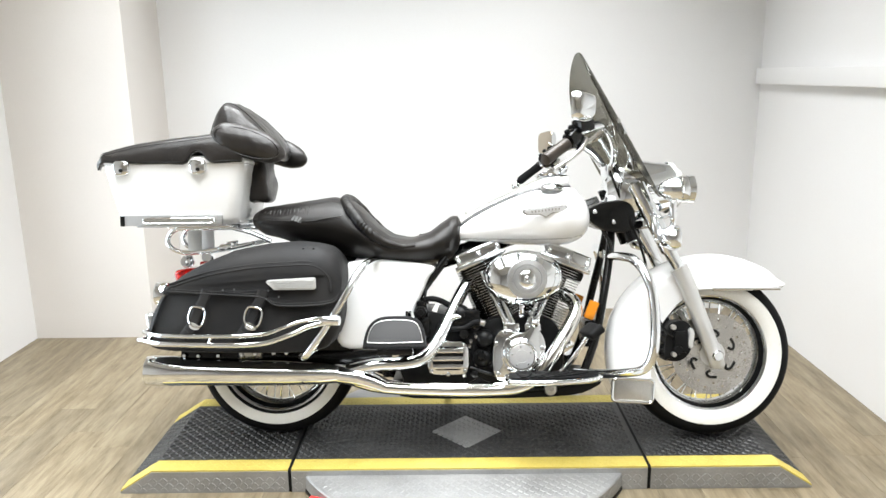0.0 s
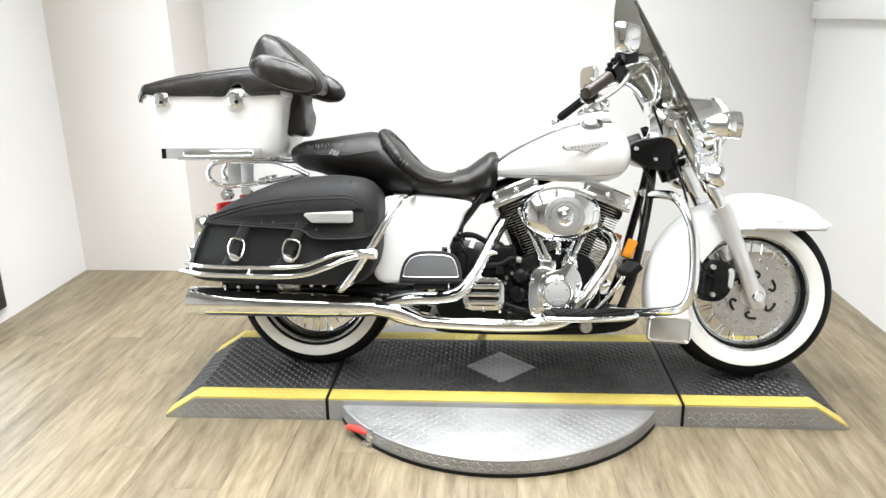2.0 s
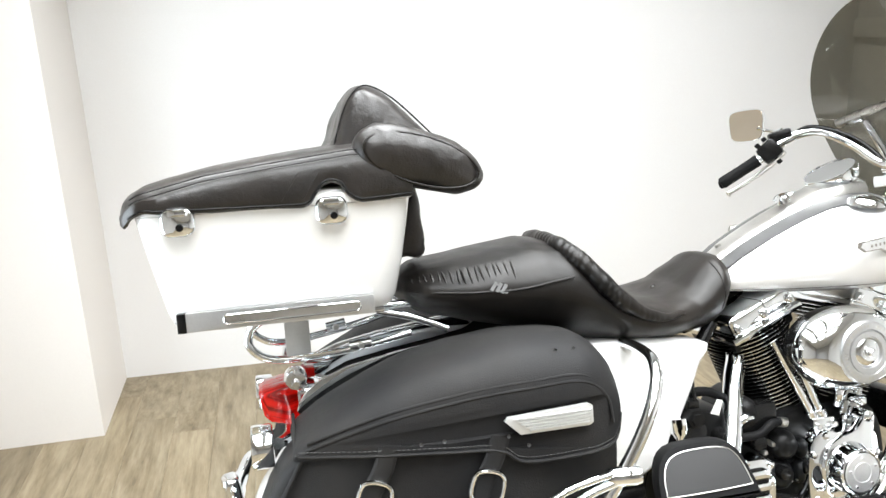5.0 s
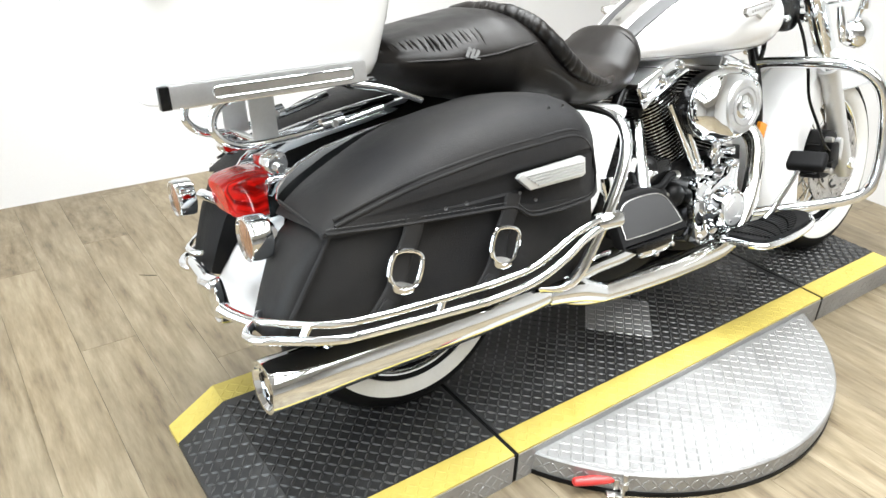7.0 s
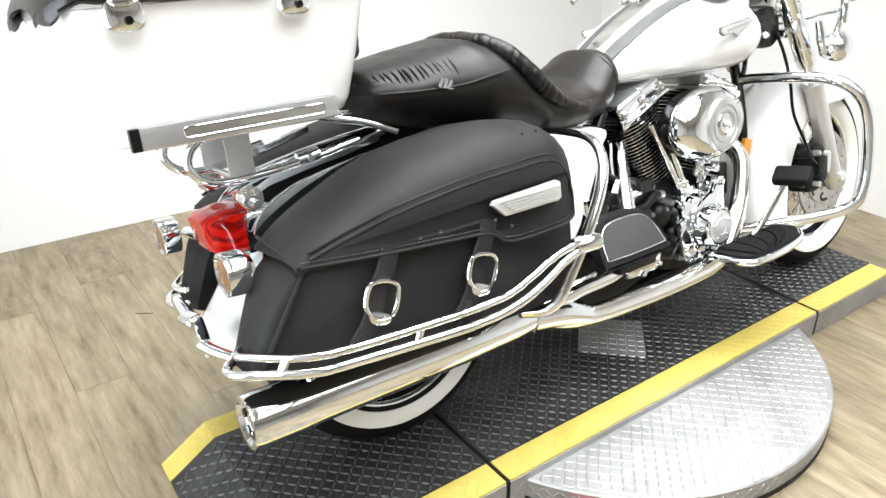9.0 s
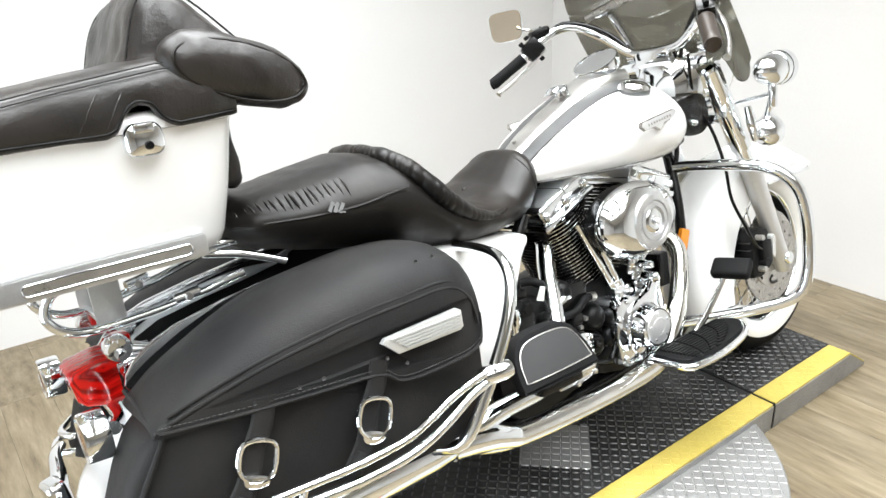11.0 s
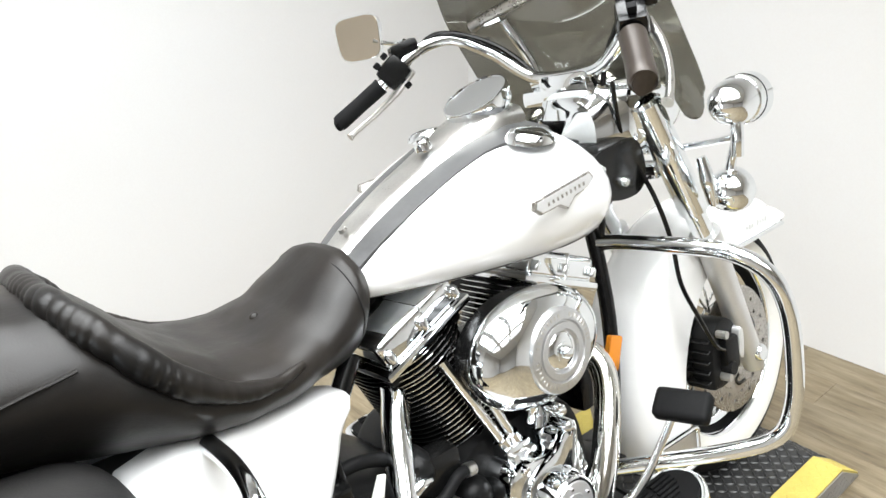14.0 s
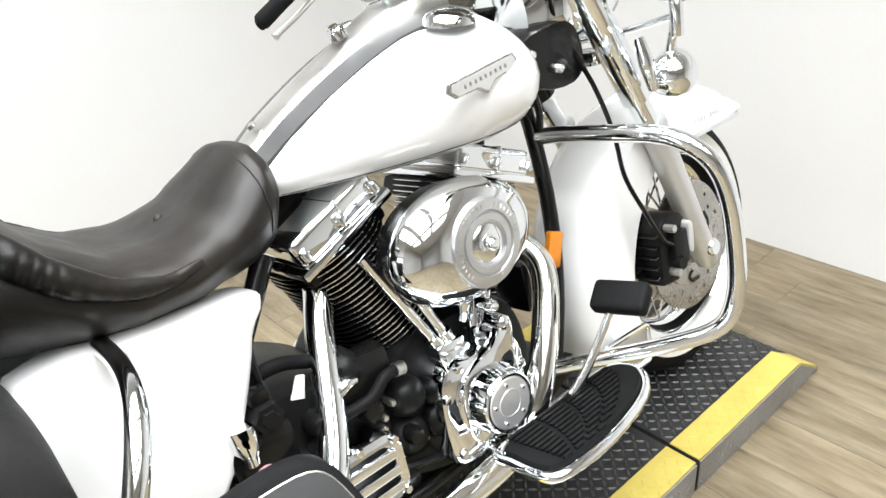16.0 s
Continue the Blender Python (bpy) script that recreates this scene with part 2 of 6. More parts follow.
def part(name, bm, material, parent, label="", smooth=40, at=None):
    ob = new(name, finish(name, bm, material, smooth))
    parent, at = under(parent, at)
    ob.parent = parent
    if at is not None:
        ob.matrix_basis = at
    if label:
        tagged(ob, label)
    return ob


def crumple(ob, amp, size, cuts=1, stretch=(1.0, 1.0, 1.0)):
    """Soft folds in a leather part: moves it along its normals by a smooth noise of the given size."""
    bm = bmesh.new()
    bm.from_mesh(ob.data)
    if cuts:
        bmesh.ops.subdivide_edges(bm, edges=[e for e in bm.edges if e.calc_length() > 0.008], cuts=cuts, use_grid_fill=True, smooth=0.4)
    bm.normal_update()
    moves = []
    for v in bm.verts:
        p = Vector([c * s / size for c, s in zip(v.co, stretch)])
        n = noise.noise(p) + 0.5 * noise.noise(p * 2.3 + Vector((7, 3, 1))) + 0.8 * (0.3 - abs(noise.noise(p * 1.4 + Vector((2, 9, 4)))))
        moves.append((v, v.normal.copy(), n))
    for v, nrm, n in moves:
        v.co += nrm * amp * n
    bm.to_mesh(ob.data)
    bm.free()
    ob.data.shade_smooth()
    return ob


def share(name, me, parent, at):
    ob = new(name, me)
    ob.parent, ob.matrix_basis = under(parent, at)
    return ob


def box(sx, sy, sz, center=(0, 0, 0), bevel=0.0, seg=2, bm=None):
    own = bmesh.new()
    bmesh.ops.create_cube(own, size=1, matrix=Matrix.Translation(center) @ Matrix.Diagonal((sx, sy, sz, 1)))
    if bevel:
        bmesh.ops.bevel(own, geom=own.edges[:], offset=bevel, segments=seg, affect="EDGES", profile=0.6)
    return join(bm, own)


def join(bm, own, m=None):
    """Adds own to bm (or returns own when there is none)."""
    if m is not None:
        bmesh.ops.transform(own, matrix=m, verts=own.verts)
    if bm is None:
        return own
    me = bpy.data.meshes.new("tmp")
    own.to_mesh(me)
    own.free()
    bm.from_mesh(me)
    bpy.data.meshes.remove(me)
    return bm


def curve_points(pts, n=6):
    """Catmull-Rom through pts."""
    p = [Vector(v) for v in pts]
    if len(p) < 3:
        return p
    out = []
    for i in range(len(p) - 1):
        a, b, c, d = p[max(i - 1, 0)], p[i], p[i + 1], p[min(i + 2, len(p) - 1)]
        for k in range(n):
            t = k / n
            out.append(0.5 * ((2 * b) + (c - a) * t + (2 * a - 5 * b + 4 * c - d) * t * t + (3 * b - a - 3 * c + d) * t ** 3))
    return out + [p[-1]]


def tube(pts, r, seg=12, smooth=5, caps=True, bm=None, closed=False):
    """A round tube along a smooth curve; r is a number or one radius per given point."""
    path = curve_points(pts, smooth) if smooth else [Vector(v) for v in pts]
    if hasattr(r, "__len__"):
        k = len(path)
        rad = [float(np.interp(i / (k - 1) * (len(r) - 1), range(len(r)), r)) for i in range(k)]
    else:
        rad = [r] * len(path)
    own = bmesh.new()
    rings, side = [], None
    for i, p in enumerate(path):
        d = (path[min(i + 1, len(path) - 1)] - path[max(i - 1, 0)]).normalized()
        if side is None:
            side = d.cross(Vector((0, 0, 1)) if abs(d.z) < 0.9 else Vector((1, 0, 0))).normalized()
        side = (side - d * side.dot(d)).normalized()
        up = d.cross(side)
        rings.append([own.verts.new(p + rad[i] * (math.cos(a) * side + math.sin(a) * up)) for a in (2 * math.pi * j / seg for j in range(seg))])
    for a, b in zip(rings, rings[1:]):
        for j in range(seg):
            own.faces.new((a[j], a[(j + 1) % seg], b[(j + 1) % seg], b[j]))
    if caps:
        own.faces.new(rings[0][::-1])
        own.faces.new(rings[-1])
    return join(bm, own)


def lathe(profile, seg=32, m=None, bm=None, closed=False):
    """Turns a profile of (radius, along) round the y axis."""
    own = bmesh.new()
    rings = []
    for r, y in profile:
        if r < 1e-6:
            rings.append([own.verts.new((0, y, 0))])
        else:
            rings.append([own.verts.new((r * math.cos(a), y, r * math.sin(a))) for a in (2 * math.pi * j / seg for j in range(seg))])
    pairs = list(zip(rings, rings[1:])) + ([(rings[-1], rings[0])] if closed else [])
    for a, b in pairs:
        for j in range(seg):
            k = (j + 1) % seg
            if len(a) == 1 and len(b) == 1:
                continue
            if len(a) == 1:
                own.faces.new((a[0], b[k], b[j]))
            elif len(b) == 1:
                own.faces.new((a[j], a[k], b[0]))
            else:
                own.faces.new((a[j], a[k], b[k], b[j]))
    return join(bm, own, m)


def loft(rings, caps=True, bm=None, closed=True):
    own = bmesh.new()
    vs = [[own.verts.new(p) for p in ring] for ring in rings]
    n = len(vs[0])
    for a, b in zip(vs, vs[1:]):
        for j in range(n if closed else n - 1):
            k = (j + 1) % n
            own.faces.new((a[j], a[k], b[k], b[j]))
    if caps and closed:
        own.faces.new(vs[0][::-1])
        own.faces.new(vs[-1])
    return join(bm, own)


def slab(outline, y0, y1, bevel=0.004, bm=None, seg=2):
    """A plate with an (x, z) outline from y0 to y1."""
    own = bmesh.new()
    a = [own.verts.new((x, y0, z)) for x, z in outline]
    b = [own.verts.new((x, y1, z)) for x, z in outline]
    n = len(a)
    own.faces.new(a)
    own.faces.new(b[::-1])
    for j in range(n):
        own.faces.new((a[j], b[j], b[(j + 1) % n], a[(j + 1) % n]))
    bmesh.ops.recalc_face_normals(own, faces=own.faces)
    if bevel:
        caps = [e for e in own.edges if abs(e.verts[0].co.y - e.verts[1].co.y) < 1e-6]
        bmesh.ops.bevel(own, geom=caps, offset=bevel, segments=seg, affect="EDGES", profile=0.6)
    return join(bm, own)


def round_outline(pts, n=4):
    """A closed smooth outline through the given (x, z) corners."""
    p = [Vector((x, z, 0)) for x, z in pts]
    k, out = len(p), []
    for i in range(k):
        a, b, c, d = p[i - 1], p[i], p[(i + 1) % k], p[(i + 2) % k]
        for s in range(n):
            t = s / n
            q = 0.5 * ((2 * b) + (c - a) * t + (2 * a - 5 * b + 4 * c - d) * t * t + (3 * b - a - 3 * c + d) * t ** 3)
            out.append((q.x, q.y))
    return out


def rrect(cx, cz, w, h, r, n=4):
    out = []
    for sx, sz, a0 in ((1, 1, 0), (-1, 1, 90), (-1, -1, 180), (1, -1, 270)):
        for k in range(n + 1):
            a = radians(a0 + 90 * k / n)
            out.append((cx + sx * (w / 2 - r) + r * math.cos(a), cz + sz * (h / 2 - r) + r * math.sin(a)))
    return out


def interp(rows, x):
    xs = [r[0] for r in rows]
    return [float(np.interp(x, xs, [r[k] for r in rows])) for k in range(1, len(rows[0]))]


def super_ring(x, hw, z0, z1, n=28, ex=2.6, ez=2.6, y=0.0, top=1.0):
    """A cross-section at x: a superellipse from z0 to z1, hw wide to each side; top < 1 narrows it upwards."""
    out = []
    for j in range(n):
        a = 2 * math.pi * j / n
        c, s = math.cos(a), math.sin(a)
        u = math.copysign(abs(c) ** (2 / ex), c)
        v = math.copysign(abs(s) ** (2 / ez), s)
        w = hw * (1 + (top - 1) * (v + 1) / 2)
        out.append((x, y + w * u, (z0 + z1) / 2 + (z1 - z0) / 2 * v))
    return out


def thing(name, label, category, at=None, group="", kind=""):
    ob = new(name)
    ob.empty_display_size = 0.1
    if at is not None:
        ob.matrix_basis = at
    return tagged(ob, label, category, group, kind)


# ---------------------------------------------------------------- the room
XL, XR, YB, YF, ZC = -1.66, 2.41, 1.86, -7.2, 2.75


def wall(name, lo, hi, label, paint=WALLPAINT):
    ob = new(name, finish(name, box(*(b - a for a, b in zip(lo, hi)), [(a + b) / 2 for a, b in zip(lo, hi)]), paint, 0))
    return tagged(ob, label, "wall", kind="structure")


north = wall("wall_north", (-1.0, YB, 0), (XR + 0.12, YB + 0.12, ZC), "plain white painted back wall")
for v in north.data.vertices:  # the back wall runs slightly askew
    v.co.y -= 0.03 * (v.co.x + 1.0)
wall("wall_pier", (XL - 0.12, 1.36, 0), (-1.0, YB + 0.12, ZC), "warm white painted wall pier beside the recess", PIERPAINT)
wall("wall_east", (XR, YF, 0), (XR + 0.12, YB, ZC), "plain white painted side wall")
# unseen closing wall; its distance and grey shape the chrome's reflections
wall("wall_south", (XL - 0.12, YF - 0.12, 0), (XR + 0.12, YF, ZC), "unseen plain grey end wall, toned for chrome reflections", UNSEEN_ENDGREY)
# west wall with the opening of a window
WY0, WY1, WZ0, WZ1 = -0.75, 0.62, 0.07, 1.55
wall("wall_west", (XL - 0.12, WY1, 0), (XL, 1.36, ZC), "white painted wall beside a window")
# unseen stretch, greyer than the visible wall only to tone reflections
wall("wall_west", (XL - 0.12, YF, 0), (XL, WY0, ZC), "unseen grey wall section, toned for mirror and chrome reflections", UNSEEN_WESTGREY)
wall("wall_west", (XL - 0.12, WY0, 0), (XL, WY1, WZ0), "white painted wall under a window")
wall("wall_west", (XL - 0.12, WY0, WZ1), (XL, WY1, ZC), "white painted wall over a window")
ceil = new("ceiling", finish("ceiling", box(XR - XL + 0.24, YB - YF + 0.24, 0.1, ((XL + XR) / 2, (YB + YF) / 2, ZC + 0.05)), CEILPAINT, 0))
tagged(ceil, "plain white ceiling", "ceiling", kind="structure")
led = new("ledge", finish("ledge", box(0.035, YB - YF - 0.12, 0.085, (XR - 0.0165, (YB + YF) / 2 - 0.06, 1.365), 0.004), WALLPAINT))
tagged(led, "white painted ledge along the side wall", "ledge", kind="structure")

win = thing("window_1", "dark-framed window with closed white blinds", "window", kind="structure")
for a, b in (((WY0, WZ0), (WY0 + 0.075, WZ1)), ((WY1 - 0.075, WZ0), (WY1, WZ1)), ((WY0 + 0.075, WZ0), (WY1 - 0.075, WZ0 + 0.075)), ((WY0 + 0.075, WZ1 - 0.075), (WY1 - 0.075, WZ1))):
    part("window_frame", box(0.06, b[0] - a[0], b[1] - a[1], (XL - 0.012, (a[0] + b[0]) / 2, (a[1] + b[1]) / 2), 0.005), DARKWOOD, win)
slat = finish("blind_slat", box(0.003, WY1 - WY0 - 0.16, 0.027, (0, 0, 0)), BLIND, 0)
for k in range(int((WZ1 - WZ0 - 0.16) / 0.024)):
    share("blind_slat", slat, win, pose(XL - 0.03, (WY0 + WY1) / 2, WZ0 + 0.09 + 0.024 * k, 0, 66, 0))
daybright, _, dn, dl, db = mat("bright_daylight")
db.inputs["Base Color"].default_value = (0.8, 0.8, 0.8, 1)
db.inputs["Emission Color"].default_value = (0.93, 0.97, 1.0, 1)
db.inputs["Emission Strength"].default_value = 1.6
tagged(wall("window_backdrop", (XL - 0.16, WY0, WZ0), (XL - 0.12, WY1, WZ1), "bright overcast daylight outside the window", daybright), "bright overcast daylight outside the window", "backdrop", kind="structure")

# daylight through the blinds
day = area_lamp("window_daylight", (XL + 0.03, (WY0 + WY1) / 2, (WZ0 + WZ1) / 2), (0, (WY0 + WY1) / 2, (WZ0 + WZ1) / 2), WZ1 - WZ0 - 0.2, WY1 - WY0 - 0.2, 24.0, (0.78, 0.90, 1.0))
day.data.spread = radians(170)
day.parent = win

# ceiling lights, out of view above the walk; row -5.2 added for chrome reflections
for lx, share_w in ((-0.7, 1.0), (0.35, 1.0), (1.3, 0.95)):
    for ly in (-5.2, -2.6, -0.9, 0.6):
        near_wall = 1.0 + (0.12 * lx if ly > 0 else 0.0)
        fixture = thing("ceiling_light", "flat white ceiling light panel, out of view", "light", group="ceiling light panels")
        part("frame", slab(rrect(lx, 0, 0.80, 0.05, 0.01), ly - 0.68, ly + 0.68, 0.003), CEILPAINT, fixture, at=pose(0, 0, ZC - 0.026))
        lamp = area_lamp("lamp", (lx, ly, ZC - 0.06), (lx, ly, 0), 0.76, 1.32, LAMP_W * share_w * near_wall)
        lamp.parent = fixture

# ---------------------------------------------------------------- the show platform
PY0, PY1, PT = -0.25, 0.335, 0.085
G1, G2, X0, X1, R0, R1 = 0.092, 1.327, -0.50, 1.885, -0.385, 1.77


def top_z(x):
    """The height of the platform's surface along it: flat with a ramp at each end."""
    if x < R0:
        return PT - (R0 - x) / (R0 - X0) * (PT - 0.012)
    if x > R1:
        return PT - (x - R1) / (X1 - R1) * (PT - 0.012)
    return PT


def strip(x0, x1, y0, y1, lift=0.0, thick=0.0):
    """A piece of the platform's top that follows the ramps."""
    xs = sorted({x0, x1} | {v for v in (R0, R1) if x0 < v < x1})
    own = bmesh.new()
    rows = []
    for x in xs:
        z = top_z(x) + lift
        low = max(z - thick, 0.003) if thick else 0.0
        rows.append([own.verts.new((x, y, q)) for y, q in ((y0, low), (y1, low), (y1, z), (y0, z))])
    for a, b in zip(rows, rows[1:]):
        for j in range(4):
            own.faces.new((a[j], a[(j + 1) % 4], b[(j + 1) % 4], b[j]))
    own.faces.new(rows[0][::-1])
    own.faces.new(rows[-1])
    return own


def lozenges(inside, x0, x1, y0, y1, pitch, height, zf, size=(0.0135, 0.0034)):
    """Raised bars of tread plate, turned to and fro, over a stretch of plan."""
    own_v, own_f = [], []
    nx, ny = int((x1 - x0) / pitch), int((y1 - y0) / pitch)
    a, b = size
    for i in range(nx):
        for j in range(ny):
            cx, cy = x0 + (i + 0.5) * pitch, y0 + (j + 0.5) * pitch
            if not inside(cx, cy):
                continue
            turn = radians(45 if (i + j) % 2 else -45)
            c, s = math.cos(turn), math.sin(turn)
            base = len(own_v)
            for k, (u, v, h) in enumerate(((a, 0, 0), (0.3 * a, b, 0), (-0.3 * a, b, 0), (-a, 0, 0), (-0.3 * a, -b, 0), (0.3 * a, -b, 0),
                                           (0.7 * a, 0, 1), (-0.7 * a, 0, 1))):
                x, y = cx + c * u - s * v, cy + s * u + c * v
                own_v.append((x, y, zf(x) + (height if h else -0.0005)))
            own_f += [tuple(base + q for q in face) for face in ((0, 1, 6), (1, 2, 7, 6), (2, 3, 7), (3, 4, 7), (4, 5, 6, 7), (5, 0, 6))]
    me = bpy.data.meshes.new("tread")
    me.from_pydata(own_v, [], own_f)
    return me


def tread_part(name, me, material, parent, label=""):
    me.materials.append(material)
    ob = new(name, me)
    ob.parent = parent
    return tagged(ob, label, kind="stuff")


platform_label = "black tread-plate platform section, yellow edge stripes"
for a, b, cut in ((X0, G1 - 0.006, "rear"), (G1 + 0.006, G2 - 0.006, "middle"), (G2 + 0.006, X1, "front")):
    ramp_note = ", sloping end" if cut != "middle" else ", bright diamond inlay"
    deck = thing("platform_section", platform_label + ramp_note, "platform", group="display platform sections")
    part("deck", strip(a, b, PY0 + 0.07, PY1 - 0.07), TREAD, deck, smooth=0)
    part("edge_stripe", strip(a, b, PY0, PY0 + 0.07, 0.0), YELLOW, deck, "yellow painted edge stripe", 0)
    part("edge_stripe", strip(a, b, PY1 - 0.07, PY1, 0.0), YELLOW, deck, "yellow painted edge stripe", 0)
    for y in (PY0 - 0.003, PY1):
        part("side_skirt", strip(a, b, y, y + 0.003, -0.006), ALUPLATE, deck, "bare aluminium tread-plate skirt", 0)
    diamond = (lambda x, y: abs(x - 0.706) / 0.132 + abs(y - 0.02) / 0.132 < 1.0) if cut == "middle" else (lambda x, y: False)
    tread_part("tread_pattern", lozenges(lambda x, y: not diamond(x, y), a + 0.004, b - 0.004, PY0 + 0.072, PY1 - 0.072, 0.0185, 0.0030, top_z, (0.0112, 0.0037)), WORNTREAD, deck)
    for y in (PY0, PY1 - 0.07):
        tread_part("stripe_tread", lozenges(lambda x, y: True, a + 0.004, b - 0.004, y, y + 0.07, 0.0185, 0.0011, top_z, (0.0110, 0.0037)), YELLOW, deck)
    skirt = lozenges(lambda x, y: y < top_z(x) - 0.02, a + 0.004, b - 0.004, 0.004, 0.08, 0.0185, 0.0013, lambda x: 0.0, (0.0110, 0.0036))
    skirt.transform(Matrix(((1, 0, 0, 0), (0, 0, -1, PY0 - 0.003), (0, 1, 0, 0), (0, 0, 0, 1))))
    tread_part("skirt_tread", skirt, ALUPLATE, deck)
    if cut == "middle":
        own = bmesh.new()
        lo, hi = [], []
        for u, v in ((0.132, 0), (0, 0.132), (-0.132, 0), (0, -0.132)):
            lo.append(own.verts.new((0.706 + u, 0.02 + v, PT - 0.002)))
            hi.append(own.verts.new((0.706 + u, 0.02 + v, PT + 0.0012)))
        own.faces.new(hi)
        for j in range(4):
            own.faces.new((lo[j], lo[(j + 1) % 4], hi[(j + 1) % 4], hi[j]))
        part("diamond_inlay", own, ALUPLATE, deck, "bare aluminium diamond-shaped inlay", 0)
        tread_part("inlay_tread", lozenges(diamond, 0.56, 0.86, -0.13, 0.17, 0.0185, 0.0030, top_z, (0.0112, 0.0037)), ALUPLATE, deck)
for g in (G1, G2):
    seam = new("rubber_seam", finish("rubber_seam", box(0.012, PY1 - PY0 + 0.004, 0.082, (g, (PY0 + PY1) / 2, 0.042), 0.002), RUBBER))
    tagged(seam, "black rubber seam between two platform sections", "seam", group="platform seams")

disc = thing("turntable", "round aluminium tread-plate turntable under the platform", "turntable")
DX, DY, DR, DZ = 0.69, 0.045, 0.620, 0.062
part("plate", lathe([(0, DZ), (DR - 0.004, DZ), (DR, DZ - 0.004), (DR, 0.012), (0, 0.012)], 96, Matrix.Translation((DX, DY, 0)) @ Matrix(((1, 0, 0, 0), (0, 0, 1, 0), (0, 1, 0, 0), (0, 0, 0, 1)))), ALUPLATE, disc)
part("base_ring", lathe([(DR - 0.05, 0.012), (DR + 0.003, 0.012), (DR + 0.003, 0.0), (DR - 0.05, 0.0)], 96, Matrix.Translation((DX, DY, 0)) @ Matrix(((1, 0, 0, 0), (0, 0, 1, 0), (0, 1, 0, 0), (0, 0, 0, 1)))), BLACKMATT, disc, "black base ring")
tread_part("tread_pattern", lozenges(lambda x, y: (x - DX) ** 2 + (y - DY) ** 2 < (DR - 0.012) ** 2 and y < PY0 - 0.012, DX - DR, DX + DR, DY - DR, PY0, 0.0185, 0.0013, lambda x: DZ, (0.0110, 0.0036)), ALUPLATE, disc)

rim_me = lozenges(lambda x, y: True, 0, math.pi * DR, 0.014, 0.060, 0.0185, 0.0013, lambda x: 0.0, (0.0110, 0.0036))
for v in rim_me.vertices:  # wraps the strip of tread round the plate's near edge
    a, up, out = math.pi + v.co.x / DR, v.co.y, DR + v.co.z
    v.co = (DX + out * math.cos(a), DY + out * math.sin(a), up)
tread_part("rim_tread", rim_me, ALUPLATE, disc)

clamp = thing("toggle_clamp", "small steel toggle clamp with a red vinyl handle beside the turntable", "clamp", pose(0.262, -0.395, 0.0, 0, 0, -34))
part("base", box(0.035, 0.05, 0.008, (0, 0, 0.004), 0.002), STEEL, clamp)
part("bracket", box(0.012, 0.03, 0.034, (0.004, 0.006, 0.024), 0.003), STEEL, clamp)
part("spindle", tube([(0.020, -0.012, 0.0), (0.020, -0.012, 0.062)], 0.0055, 10, 0), STEEL, clamp, "threaded steel spindle")
part("spindle_nut", lathe([(0, -0.008), (0.011, -0.008), (0.012, 0.0), (0.011, 0.008), (0, 0.008)], 6, Matrix.Translation((0.020, -0.012, 0.030)) @ Matrix.Rotation(radians(90), 4, "X")), STEEL, clamp)
part("link", box(0.03, 0.008, 0.010, (0.006, 0, 0.036), 0.002), STEEL, clamp)
part("handle", tube([(0.0, 0, 0.037), (-0.012, -0.001, 0.037), (-0.05, -0.004, 0.036), (-0.088, -0.008, 0.035), (-0.094, -0.009, 0.035)], [0.006, 0.010, 0.0115, 0.0105, 0.006], 12), REDGRIP, clamp, "red vinyl handle")

# ---------------------------------------------------------------- the motorcycle, leaning on its stand
LEAN, BY, BZ = 9.5, 0.06, 0.09
bike = thing("motorcycle", "white touring motorcycle, chrome engine, black saddlebags, on a platform", "motorcycle", pose(0, BY, BZ, -LEAN, 0, 0))

# the steered front: bars turned to the left about the steering head
STEER, RAKE, HEAD = 3.5, 25.0, Vector((1.255, 0, 0.88))
axis = Vector((-math.sin(radians(RAKE)), 0, math.cos(radians(RAKE))))
S = Matrix.Translation(HEAD + Vector((0, -0.035, 0))) @ pose(0, 0, 0, 0, 0, -2) @ pose(0, 0, 0, -2.2, 0, 0) @ Matrix.Rotation(radians(STEER), 4, axis) @ Matrix.Translation(-HEAD)


def fpart(name, bm, material, label="", smooth=40):
    return part(name, bm, material, bike, label, smooth, S)


# side parts are drawn in a frame that leans a little further; CR and CL lay them onto each side
CR = pose(0, BY, BZ, -LEAN, 0, 0).inverted() @ pose(0, 0.045, 0.09, -12.4, 0, 0)
FLIP = Matrix.Diagonal((1, -1, 1, 1))
CL = FLIP @ CR @ FLIP


def on(sgn):
    return CR if sgn < 0 else CL


